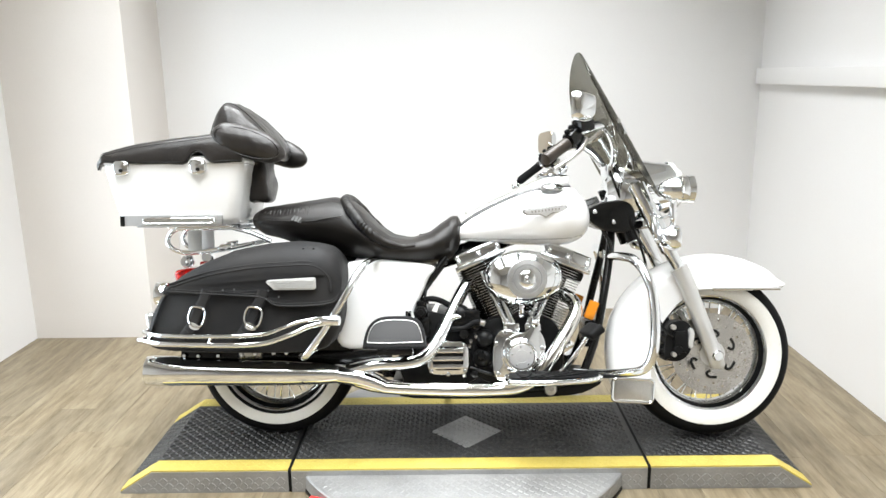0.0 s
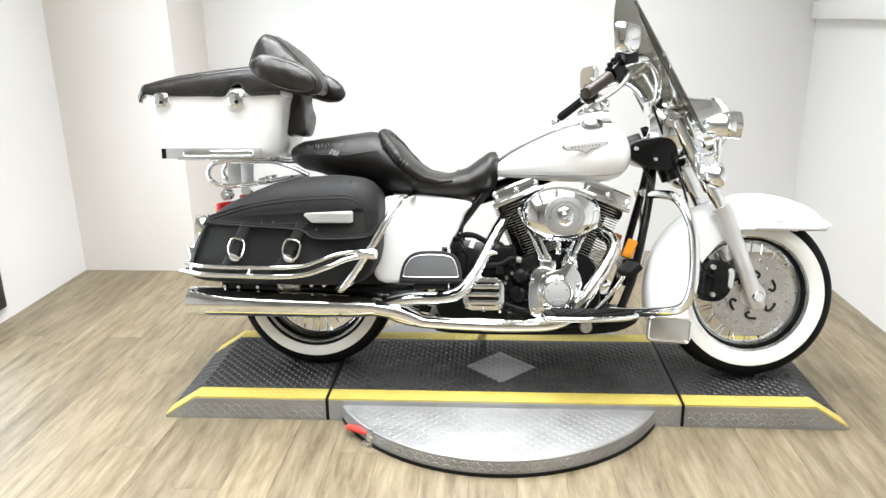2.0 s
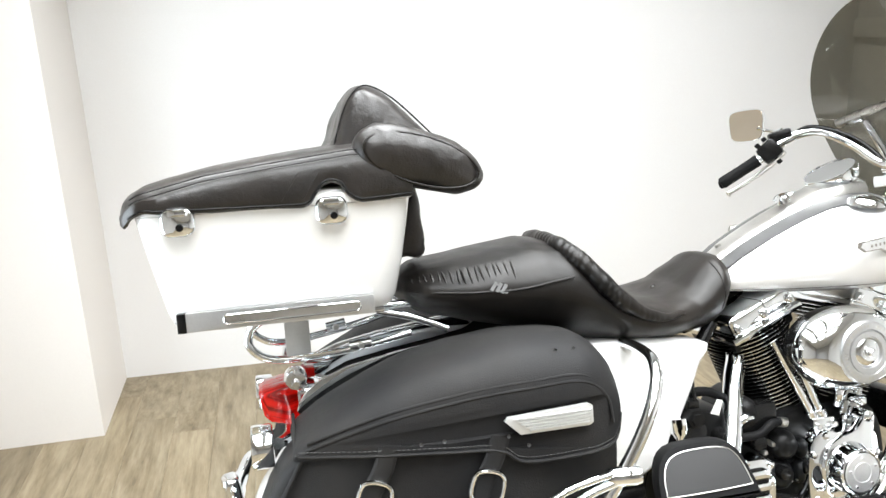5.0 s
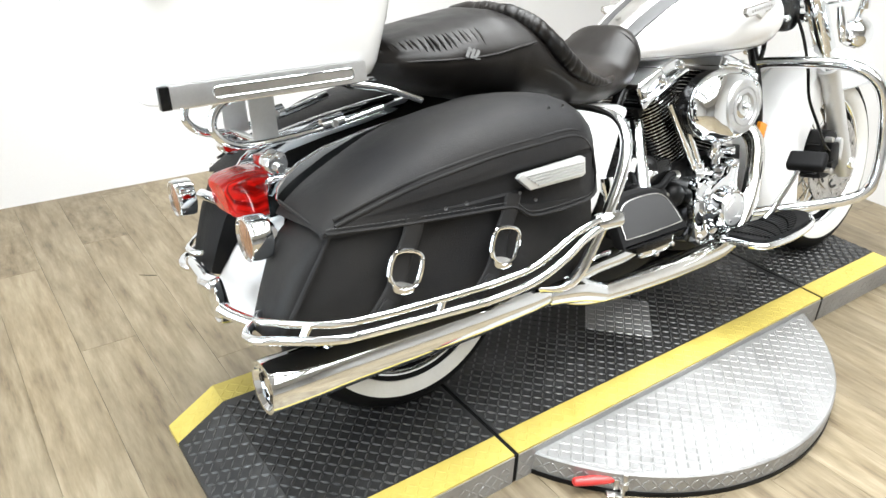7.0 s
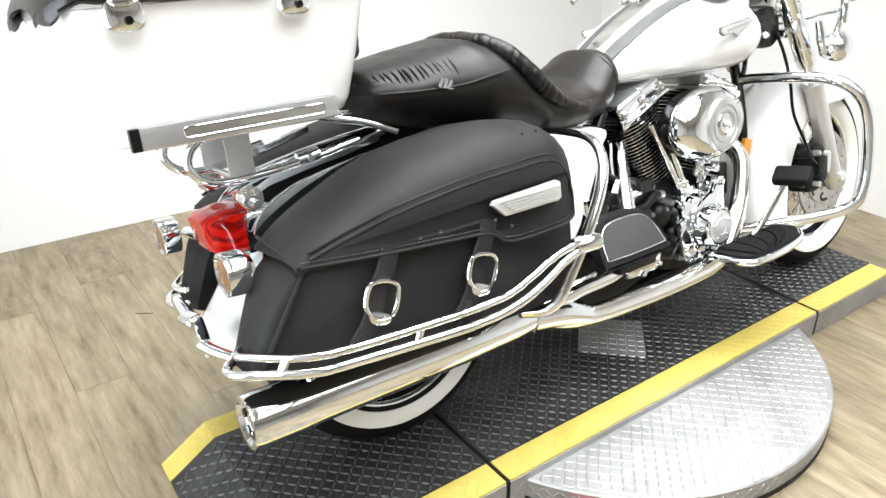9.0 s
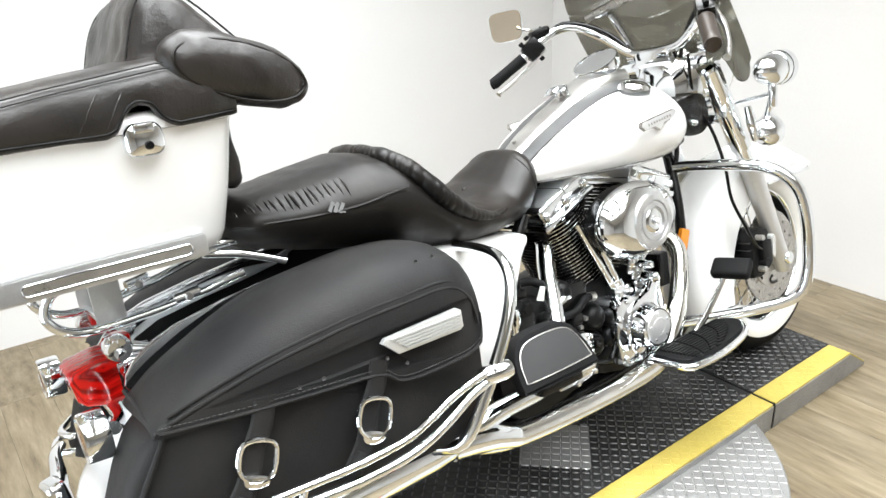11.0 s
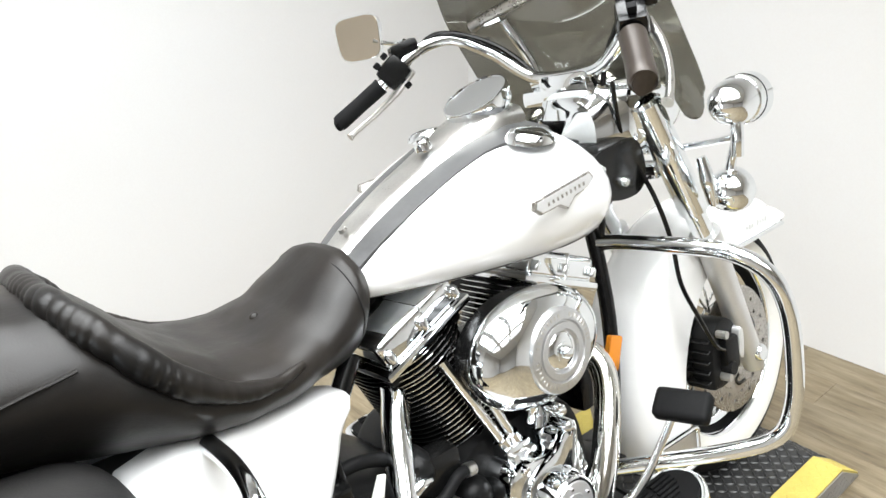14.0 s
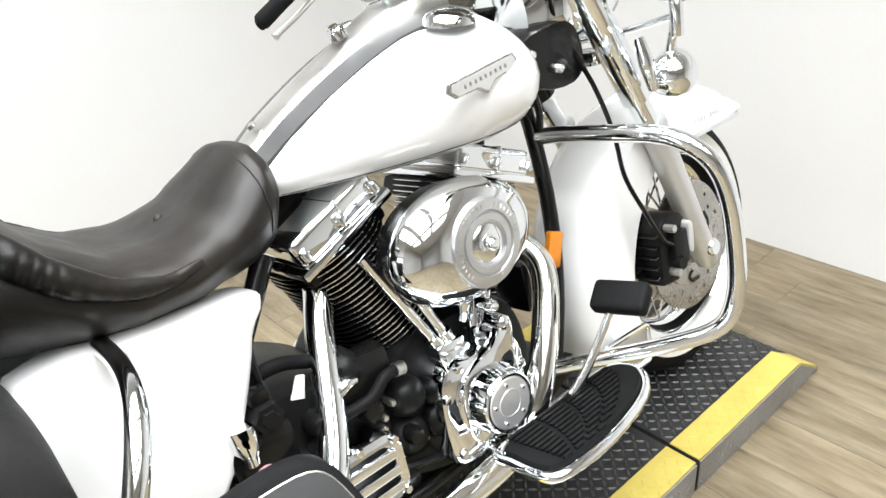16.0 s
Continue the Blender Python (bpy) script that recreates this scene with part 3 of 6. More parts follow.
# wheels
def wheel(name, cx, cz, R, at, lip, disc=1.0):
    T = Matrix.Translation((cx, 0, cz))
    w = R / 0.30
    prof = [(0.198, 0.045), (0.215, 0.059), (0.240, 0.066), (0.262, 0.065), (0.278, 0.058), (0.291, 0.044), (0.298, 0.024), (0.30, 0.0)]
    ring = [(r * w, y) for r, y in prof] + [(r * w, -y) for r, y in prof[-2::-1]] + [(0.19 * w, -0.03), (0.19 * w, 0.03)]
    tyre = part(name, lathe(ring, 72, T, closed=True), RUBBER, bike, "spoked wheel with a whitewall tyre", at=at)
    for sgn in (1, -1):
        band = [(lip * w, 0.0555 + (lip - 0.208) * 0.5), ((lip + 0.0015) * w, 0.058 + (lip - 0.208) * 0.5), (0.228 * w, 0.0645), (0.240 * w, 0.0678), (0.256 * w, 0.0668), (0.2575 * w, 0.0645)]
        part("whitewall", lathe([(r, sgn * y) for r, y in band], 72, T), WHITEWALL, tyre, "white sidewall band")
    rim = [(0.2065, 0.047), (0.211, 0.052), (0.2085, 0.0555), (0.2045, 0.0545), (0.200, 0.048), (0.1985, 0.040), (0.194, 0.037), (0.192, 0.026), (0.183, 0.020), (0.178, 0.012), (0.176, 0.0)]
    rim = [(r * w, y) for r, y in rim] + [(r * w, -y) for r, y in rim[-2::-1]]
    part("rim", lathe(rim, 72, T), CHROME, tyre, "chrome rim")
    part("hub", lathe([(0, -0.058), (0.03, -0.058), (0.034, -0.05), (0.046, -0.046), (0.046, -0.038), (0.026, -0.03), (0.026, 0.03), (0.046, 0.038), (0.046, 0.046), (0.034, 0.05), (0.03, 0.058), (0, 0.058)], 28, T), SILVER, tyre, "silver hub")
    spoke = finish("spoke", tube([(0, 0, 0), (0, 0, 1)], 0.0027, 6, 0, False), CHROME)
    for k in range(40):
        side = 1 if k % 2 else -1
        a = 2 * math.pi * k / 40
        swing = radians(24) * (1 if (k // 2) % 2 else -1)
        p = Vector((0.043 * math.cos(a + swing), side * 0.042, 0.043 * math.sin(a + swing)))
        q = Vector((0.18 * w * math.cos(a), side * 0.012, 0.18 * w * math.sin(a)))
        d = q - p
        m = T @ Matrix.Translation(p) @ d.to_track_quat("Z", "Y").to_matrix().to_4x4() @ Matrix.Diagonal((1, 1, d.length, 1))
        share("spoke", spoke, tyre, m)
    # drilled brake disc and its carrier
    T = T @ Matrix.Diagonal((disc, 1, disc, 1))
    y = -0.083
    own = bmesh.new()
    n, radii = 72, [0.094, 0.103, 0.111, 0.119, 0.127, 0.135, 0.146]
    grid = {}
    for k in range(n):
        for i, r in enumerate(radii):
            for s in (0, 1):
                grid[k, i, s] = own.verts.new((r * math.cos(2 * math.pi * k / n), y + 0.005 * s, r * math.sin(2 * math.pi * k / n)))
    hole = {(k, 1 + (k // 3) % 2 * 2) for k in range(0, n, 3)}
    for k in range(n):
        kk = (k + 1) % n
        for i in range(len(radii) - 1):
            if (k, i) in hole:
                for u, v in (((k, i), (kk, i)), ((kk, i), (kk, i + 1)), ((kk, i + 1), (k, i + 1)), ((k, i + 1), (k, i))):
                    own.faces.new((grid[(*u, 0)], grid[(*v, 0)], grid[(*v, 1)], grid[(*u, 1)]))
                continue
            for s in (0, 1):
                own.faces.new((grid[k, i, s], grid[kk, i, s], grid[kk, i + 1, s], grid[k, i + 1, s]))
        for i in (0, len(radii) - 1):
            own.faces.new((grid[k, i, 0], grid[kk, i, 0], grid[kk, i, 1], grid[k, i, 1]))
    bmesh.ops.transform(own, matrix=T, verts=own.verts)
    part("brake_disc", own, DISCSTEEL, tyre, "drilled steel brake disc", 30)
    carrier = lathe([(0.026, y - 0.006), (0.045, y - 0.006), (0.045, y + 0.006), (0.026, y + 0.006)], 30, None, None, True)
    bmesh.ops.transform(carrier, matrix=T, verts=carrier.verts)
    carrier = part("disc_carrier", carrier, SILVER, tyre, "silver disc carrier")
    for k in range(6):
        a0, arm = 60 * k, bmesh.new()
        pts = [(0.042, a0), (0.066, a0 + 4), (0.09, a0 + 14), (0.097, a0 + 26), (0.097, a0 + 40), (0.086, a0 + 38), (0.07, a0 + 32), (0.058, a0 + 46), (0.042, a0 + 58)]
        slab([(r * math.cos(radians(a)), r * math.sin(radians(a))) for r, a in pts], y - 0.004, y + 0.004, 0.0015, arm)
        bmesh.ops.transform(arm, matrix=T, verts=arm.verts)
        part("carrier_arm", arm, DISCSTEEL, carrier)
        slot = tube([(r * math.cos(radians(a0 + a)), y - 0.0035, r * math.sin(radians(a0 + a))) for r, a in ((0.060, 22), (0.072, 12), (0.083, 22), (0.085, 40))], 0.0048, 8, 4)
        slot.transform(Matrix.Translation((0, y * 0.7 - 0.0035, 0)) @ Matrix.Diagonal((1, 0.3, 1, 1)))
        slot.transform(T)
        part("slot", slot, BLACK, carrier)
    part("carrier_plate", lathe([(0.040, y - 0.003), (0.094, y - 0.003), (0.094, y + 0.003), (0.040, y + 0.003)], 40, T, None, True), DISCSTEEL, carrier)
    return tyre


FX, FZ, RX, RZ = 1.590, 0.292, 0.0, 0.29
wheel("front_wheel", FX, FZ, 0.303, S, 0.208)
wheel("rear_wheel", RX, RZ, 0.302, None, 0.219, 0.76)


# fenders
def fender(cx, cz, rows, hw, thick=0.004):
    """A valanced fender: rows of angle, outer radius, inner radius of its sides."""
    rings = []
    for k in range(49):
        a = rows[0][0] + (rows[-1][0] - rows[0][0]) * k / 48
        ro, ri = interp(rows, a)
        c, s = math.cos(radians(a)), math.sin(radians(a))
        sec = []
        for sgn in (-1, 1):
            side = [(hw + 0.002, ri), (hw + 0.002, ri + (ro - ri) * 0.35), (hw, ri + (ro - ri) * 0.7), (hw * 0.93, ro - 0.035), (hw * 0.78, ro - 0.014), (hw * 0.5, ro - 0.004), (hw * 0.2, ro)]
            sec += [(sgn * y, r) for y, r in (side if sgn < 0 else side[::-1])]
        inner = [(y * (hw - thick) / hw, max(r - thick, ri if abs(y) > hw * 0.9 else 0)) for y, r in sec[::-1]]
        rings.append([(cx + r * c, y, cz + r * s) for y, r in sec + inner])
    return loft(rings)


front_rows = [(43, 0.368, 0.353), (48, 0.374, 0.318), (54, 0.374, 0.290), (62, 0.368, 0.262), (76, 0.362, 0.240), (90, 0.358, 0.232), (102, 0.356, 0.236), (116, 0.357, 0.224), (135, 0.362, 0.212), (160, 0.366, 0.212), (185, 0.366, 0.222), (200, 0.366, 0.238), (209, 0.368, 0.262)]
ff = fpart("front_fender", fender(FX, FZ, front_rows, 0.088), WHITE, "glossy white valanced front fender")
for sgn in (-1, 1):
    trim = [(FX + 0.232 / math.tan(radians(a)) if a != 90 else FX, sgn * 0.092, FZ + 0.232) for a in (43.5, 52, 70, 90)]
    part("trim_strip", tube(trim, 0.0055, 8), CHROME, ff, "chrome trim strip")
    letters = bmesh.new()
    for k in range(9):
        if k != 4:
            box(0.007, 0.002, 0.006 + 0.003 * (k % 3), (FX + 0.075 + 0.0125 * k, sgn * 0.0905, FZ + 0.262), 0, 1, letters)
    part("script_badge", letters, BRUSHED, ff, "small chrome script badge", 0)
part("mudguard_tip", slab(rrect(0, 0, 0.145, 0.082, 0.014), -0.004, 0.004, 0.002), STEEL, ff, "chrome-edged tip plate", at=pose(FX - 0.292, -0.096, FZ - 0.125, 0, 4, 0))
part("mudguard_tip_edge", tube([(x, -0.006, z) for x, z in rrect(0, 0, 0.145, 0.082, 0.014)] + [(0.0725, -0.006, 0.027)], 0.0055, 8, 0), CHROME, ff, at=pose(FX - 0.292, -0.096, FZ - 0.125, 0, 4, 0))
rear_rows = [(60, 0.352, 0.285), (90, 0.352, 0.27), (120, 0.354, 0.26), (145, 0.366, 0.262), (160, 0.392, 0.275), (168, 0.412, 0.30), (172, 0.418, 0.33)]
part("rear_fender", fender(RX, RZ, rear_rows, 0.098), WHITE, bike, "glossy white rear fender")

# fork, nacelle, lamps
for sgn in (-1, 1):
    y = sgn * 0.115
    lower = fpart("fork_leg", tube([(FX + 0.012, y, FZ - 0.045), (FX, y, FZ - 0.01), (1.49, y, 0.545), (1.462, y, 0.605)], [0.016, 0.027, 0.029, 0.033], 20, 3), SILVER, "silver fork leg")
    part("fork_tube", tube([(1.468, y, 0.59), (1.308, y, 0.905)], 0.0225, 20, 0), CHROME, lower, "chrome fork tube")
    part("fork_cover", tube([(1.43, y * 1.02, 0.665), (1.312, y * 1.02, 0.90)], 0.0305, 20, 0), CHROME, lower, "chrome fork cover")
    part("axle_nut", lathe([(0, y + sgn * 0.034), (0.016, y + sgn * 0.033), (0.02, y + sgn * 0.028), (0.02, y)], 12, Matrix.Translation((FX, 0, FZ))), CHROME, lower, "chrome axle nut")
cal = bmesh.new()
slab(round_outline([(1.396, 0.315), (1.410, 0.425), (1.470, 0.440), (1.498, 0.405), (1.490, 0.335), (1.455, 0.300), (1.408, 0.300)], 3), -0.138, -0.070, 0.008, cal)
box(0.05, 0.03, 0.075, (1.452, -0.140, 0.368), 0.008, 2, cal)
lathe([(0, -0.160), (0.014, -0.160), (0.016, -0.154), (0.016, -0.12)], 14, Matrix.Translation((1.440, 0, 0.340)), cal)
caliper = fpart("brake_caliper", cal, BLACKMATT, "black brake caliper")
caliper.matrix_basis = S @ Matrix.Translation((0.006, 0, -0.024))
part("pad_plate", slab(round_outline([(1.393, 0.322), (1.412, 0.436), (1.432, 0.438), (1.432, 0.32)], 3), -0.090, -0.066, 0.003), BLACK, caliper)
part("caliper_bracket", slab(round_outline([(1.480, 0.410), (1.490, 0.415), (1.498, 0.40), (1.492, 0.352), (1.481, 0.346), (1.474, 0.36), (1.478, 0.385)], 3), -0.156, -0.128, 0.006), SILVER, caliper, "silver caliper bracket")
for k in range(5):
    fin = box(0.030, 0.056, 0.0045, (0, 0, 0), 0.001, 1)
    part("caliper_fin", fin, BLACK, caliper, at=pose(1.398 + 0.003 * k, -0.104, 0.322 + 0.022 * k, 0, -14, 0))
for z in (0.42, 0.325):
    part("bolt", lathe([(0, -0.160), (0.008, -0.160), (0.009, -0.157), (0.009, -0.125)], 8, Matrix.Translation((1.425, 0, z))), STEEL, caliper)
fpart("brake_hose", tube([(1.43, -0.150, 0.362), (1.40, -0.150, 0.385), (1.372, -0.140, 0.45), (1.352, -0.12, 0.53), (1.345, -0.115, 0.62), (1.315, -0.11, 0.72), (1.27, -0.09, 0.84), (1.22, -0.12, 0.95)], 0.0046, 8), BLACK, "black brake hose")

nac = bmesh.new()
nac_rows = [(1.225, 0.065, 0.80, 0.93), (1.27, 0.105, 0.775, 0.985), (1.34, 0.118, 0.775, 1.0), (1.41, 0.108, 0.80, 0.99), (1.455, 0.1, 0.81, 0.985), (1.475, 0.09, 0.82, 0.975)]
loft([super_ring(*interp(nac_rows, x) and (x, *interp(nac_rows, x)), ex=2.3, ez=2.3) for x in np.linspace(1.225, 1.475, 12)], True, nac)
nacelle = fpart("headlight_nacelle", nac, CHROME, "chrome headlight nacelle")
part("headlight", lathe([(0, 0.045), (0.05, 0.038), (0.075, 0.02), (0.085, 0.0), (0.093, 0.0), (0.095, -0.02)], 32, Matrix.Translation((1.475, 0, 0.897)) @ Matrix.Rotation(radians(-90), 4, "Z")), CLEARLENS, nacelle, "round clear headlight")
fpart("triple_clamp", box(0.075, 0.29, 0.035, (1.30, 0, 0.935), 0.012), CHROME, "chrome top clamp")
fpart("lower_clamp", box(0.07, 0.20, 0.03, (1.375, 0, 0.76), 0.01), CHROME)
part("steering_head", tube([(1.245, 0, 0.90), (1.33, 0, 0.70)], 0.038, 18, 0), BLACK, bike, "black steering head")
part("head_gusset", slab(round_outline([(1.145, 0.812), (1.19, 0.842), (1.28, 0.85), (1.312, 0.82), (1.318, 0.765), (1.285, 0.738), (1.215, 0.742), (1.16, 0.775)], 3), -0.14, 0.10, 0.006), BLACK, bike, "black frame gusset")
for x, z in ((1.172, 0.812), (1.238, 0.775)):
    part("neck_bolt", lathe([(0, -0.158), (0.006, -0.157), (0.009, -0.153), (0.010, -0.14)], 12, Matrix.Translation((x, 0, z))), CHROME, bike, "chrome domed bolt")
part("neck_wiring", tube([(1.18, -0.10, 0.79), (1.215, -0.10, 0.735), (1.24, -0.085, 0.69), (1.245, -0.07, 0.64)], 0.007, 10), BLACK, bike, "black wiring loom")
fpart("lamp_bar", tube([(1.405, -0.24, 0.81), (1.43, -0.14, 0.795), (1.44, 0, 0.785), (1.43, 0.14, 0.795), (1.405, 0.24, 0.81)], 0.0065, 10), CHROME, "chrome auxiliary lamp bar")
for sgn in (-1, 1):
    P = Matrix.Translation((1.424, sgn * 0.232, 0.872)) @ Matrix.Rotation(radians(-90), 4, "Z") @ Matrix.Diagonal((0.84, 1, 0.84, 1))
    aux = part("auxiliary_lamp", lathe([(0, -0.066), (0.018, -0.062), (0.037, -0.046), (0.05, -0.02), (0.052, 0.006), (0.055, 0.008), (0.055, 0.03), (0.053, 0.034), (0.050, 0.03)], 30, P), CHROME, bike, "chrome auxiliary lamp", at=S)
    part("lens", lathe([(0, 0.042), (0.030, 0.038), (0.051, 0.028)], 30, P), CLEARLENS, aux, "clear round lens")
    part("visor", lathe([(0.0555, 0.03), (0.057, 0.050), (0.0562, 0.050), (0.055, 0.03)], 30, P), CHROME, aux)
    part("bracket", tube([(1.41, sgn * 0.238, 0.835), (1.405, sgn * 0.24, 0.81), (1.408, sgn * 0.235, 0.775)], 0.012, 10), CHROME, aux)
    ind = part("front_indicator", lathe([(0, -0.044), (0.016, -0.041), (0.032, -0.029), (0.041, -0.007), (0.044, 0.014), (0.041, 0.021), (0, 0.031)], 30, Matrix.Translation((1.41, sgn * 0.212, 0.708)) @ Matrix.Rotation(radians(-90), 4, "Z")), CHROME, bike, "chrome bullet indicator", at=S)
    part("stalk", tube([(1.412, sgn * 0.213, 0.735), (1.412, sgn * 0.22, 0.765), (1.41, sgn * 0.235, 0.80)], [0.012, 0.009, 0.011], 10), CHROME, ind)
    part("stalk_bracket", tube([(1.352, sgn * 0.195, 0.785), (1.357, sgn * 0.2, 0.74), (1.366, sgn * 0.2, 0.69)], [0.009, 0.014, 0.008], 10), CHROME, ind)

# windshield: a bowed smoked screen
def screen_x(y, z):
    k = (z - 0.86) / 0.534
    return 1.421 - 0.291 * k + 0.004 * math.sin(math.pi * k) - 1.42 * y * y


def screen():
    rings = []
    nu, nv = 32, 36
    for j in range(nv + 1):
        v = 1 - (1 - j / nv) ** 1.7
        k = max(0.0, (v - 0.45) / 0.55)
        hwid = max(0.254 * math.sqrt(max(0.0, 1 - k * k)) - 0.036 * max(0.0, 1 - v / 0.25) ** 2, 0.012)
        row = []
        for i in range(nu + 1):
            y = hwid * (-1 + 2 * i / nu)
            notch = 0.14 * math.sqrt(max(0.0, 1 - (y / 0.15) ** 2)) * max(0.0, 1 - v / 0.35)
            corner = 0.035 * max(0.0, (abs(y) - 0.17) / 0.05) ** 2 * max(0.0, 1 - v / 0.12)
            z = 0.86 + 0.534 * v - 0.3 * y * y + notch * (1 - v) + corner
            row.append((screen_x(y, z), y, z))
        rings.append(row + [(x - 0.004, y, z) for x, y, z in row[::-1]])
    return loft(rings)


shield = fpart("windshield", screen(), SMOKED, "smoked grey acrylic windshield", 60)
strip_pts = [(screen_x(y, 1.13 - 0.6 * y * y) - 0.012, y, 1.140 - 0.9 * y * y) for y in np.linspace(-0.21, 0.21, 15)]
brace = tube(strip_pts, 0.0115, 10, 2)
# darker steel in place of chrome imitates the brace's tan reflection
part("brace", brace, DISCSTEEL, shield, "horizontal brace, darker metal standing for its dull reflection")
for sgn in (-1, 1):
    end = [(screen_x(y, 1.10) - 0.016, sgn * y, 1.115 - 0.35 * y * y) for y in (0.21, 0.18, 0.15)]
    part("brace_end", tube(end, [0.006, 0.008, 0.009], 8, 2), CHROME, shield, "chrome brace end")
    part("bracket", tube([(screen_x(0.14, 1.09) - 0.02, sgn * 0.148, 1.103), (1.292, sgn * 0.13, 1.02), (1.302, sgn * 0.12, 0.965), (1.31, sgn * 0.118, 0.94)], [0.013, 0.014, 0.015, 0.016], 12), CHROME, shield, "chrome windshield bracket")
    part("clamp_knob", lathe([(0, -0.014), (0.018, -0.012), (0.018, 0.012), (0, 0.014)], 14, Matrix.Translation((1.30, sgn * 0.12, 0.968))), CHROME, shield)
    part("bolt", lathe([(0, 0.006), (0.006, 0.005), (0.008, 0)], 10, Matrix.Translation((screen_x(0.2, 1.08) + 0.003, sgn * 0.2, 1.07)) @ Matrix.Rotation(radians(-90), 4, "Z")), CHROME, shield)

# handlebar with grips, controls and mirrors
half = [(0.995, 0.338, 0.99), (1.04, 0.303, 1.024), (1.09, 0.278, 1.062), (1.14, 0.258, 1.084), (1.185, 0.225, 1.083), (1.225, 0.165, 1.04), (1.24, 0.10, 0.99), (1.243, 0.05, 0.975)]
bar = fpart("handlebar", tube([(x, -y, z) for x, y, z in half] + half[::-1], 0.0127, 14, 5), CHROME, "chrome handlebar")
fpart("bar_riser", box(0.05, 0.12, 0.05, (1.25, 0, 0.955), 0.012), CHROME)
for sgn in (-1, 1):
    # the right grip gets the browner copy, a painted warm highlight
    part("grip", tube([(0.957, sgn * 0.369, 0.962), (0.961, sgn * 0.366, 0.965), (1.0, sgn * 0.335, 0.994), (1.036, sgn * 0.306, 1.021)], [q * (0.84 if sgn > 0 else 1.0) for q in (0.016, 0.0205, 0.0195, 0.0205)], 18, 3), RUBBER if sgn > 0 else RUBBER_WARMLIT, bar, "black rubber grip")
    hm = pose(1.062, sgn * 0.289, 1.042, 0, -38, -39 * sgn)
    hs = part("switch_housing", box(0.06, 0.046, 0.056, (0, 0, 0), 0.014), BLACK, bar, "black switch housing", at=hm)
    for dx, dz in ((-0.014, 0.010), (0.010, 0.012), (0.0, -0.014)):
        part("switch", box(0.014, 0.014, 0.012, (dx, 0, dz + 0.024 * (1 if dz > 0 else -1)), 0.003), RUBBER, hs)
    part("lever", tube([(1.105, sgn * 0.285, 1.04), (1.085, sgn * 0.318, 1.005), (1.045, sgn * 0.352, 0.968), (0.998, sgn * 0.378, 0.938), (0.985, sgn * 0.382, 0.93)], [0.009, 0.008, 0.006, 0.006, 0.009], 10), STEEL, bar, "polished control lever")
    rs = part("reservoir" if sgn < 0 else "clutch_perch", box(0.062, 0.052, 0.046 if sgn < 0 else 0.028, (0, 0, 0), 0.012), BLACK, bar, "black brake fluid reservoir" if sgn < 0 else "black clutch perch", at=pose(1.095, sgn * 0.288, 1.085, 0, -12, -30 * sgn))
    if sgn < 0:
        part("reservoir_cap", slab(rrect(0, 0, 0.05, 0.042, 0.012), -0.002, 0.002, 0.001), SILVER, rs, "silver reservoir cap", at=pose(0, 0, 0.0245, 90, 0, 0))
    outline = round_outline([(-0.053, 0.006), (-0.048, 0.042), (0.0, 0.048), (0.049, 0.041), (0.054, 0.0), (0.046, -0.039), (0.0, -0.046), (-0.043, -0.037)], 4)
    mm = pose(1.069, sgn * 0.397, 1.124, 0, 0, -90) @ pose(0, 0, 0, 0, 0, 24 if sgn > 0 else -44) @ pose(0, 0, 0, -4, 0, 0)
    mir = part("mirror", loft([[(x * g, y, z * g) for x, z in outline] for y, g in ((0.036, 0.3), (0.033, 0.6), (0.023, 0.85), (0.010, 0.97), (0.0, 1.0), (-0.003, 1.0))]), CHROME, bar, "chrome rounded mirror", at=mm)
    # glass with the beige reflection painted into its colour
    part("mirror_glass_tan_reflection", slab([(x * 0.95, z * 0.95) for x, z in outline], -0.0045, -0.0025, 0), MIRROR_REFLECTION, mir, "mirror glass, tan reflection put into its tint")
    part("mirror_stem", tube([(1.10, sgn * 0.285, 1.10), (1.105, sgn * 0.315, 1.098), (1.095, sgn * 0.345, 1.105), (1.078, sgn * 0.36, 1.115)], 0.0048, 8), CHROME, bar)
    part("cable", tube([(1.09, sgn * 0.28, 1.05), (1.15, sgn * 0.245, 1.10), (1.215, sgn * 0.165, 1.065), (1.25, sgn * 0.09, 0.99), (1.27, sgn * 0.05, 0.9)], 0.0055, 8), BLACK, bar, "black control cable")

# tank and console
tank_rows = [(0.672, 0.045, 0.722, 0.752), (0.69, 0.085, 0.711, 0.774), (0.744, 0.125, 0.705, 0.81), (0.82, 0.165, 0.698, 0.848), (0.885, 0.193, 0.694, 0.876), (0.96, 0.218, 0.69, 0.902), (1.03, 0.232, 0.688, 0.916), (1.084, 0.232, 0.692, 0.914), (1.125, 0.212, 0.708, 0.892), (1.148, 0.175, 0.733, 0.86), (1.158, 0.12, 0.763, 0.83)]


def tank_ring(x):
    hw, z0, z1 = interp(tank_rows, x)
    out = []
    for j in range(36):
        a = 2 * math.pi * j / 36
        c, s = math.cos(a), math.sin(a)
        u = math.copysign(abs(c) ** 0.72, c)
        v = math.copysign(abs(s) ** 0.85, s)
        wide = hw * (1 - 0.16 * max(v, 0) ** 2 - 0.05 * max(-v, 0))
        out.append((x, wide * u, z0 + (z1 - z0) * (0.44 + (0.56 if v > 0 else 0.44) * v)))
    return out


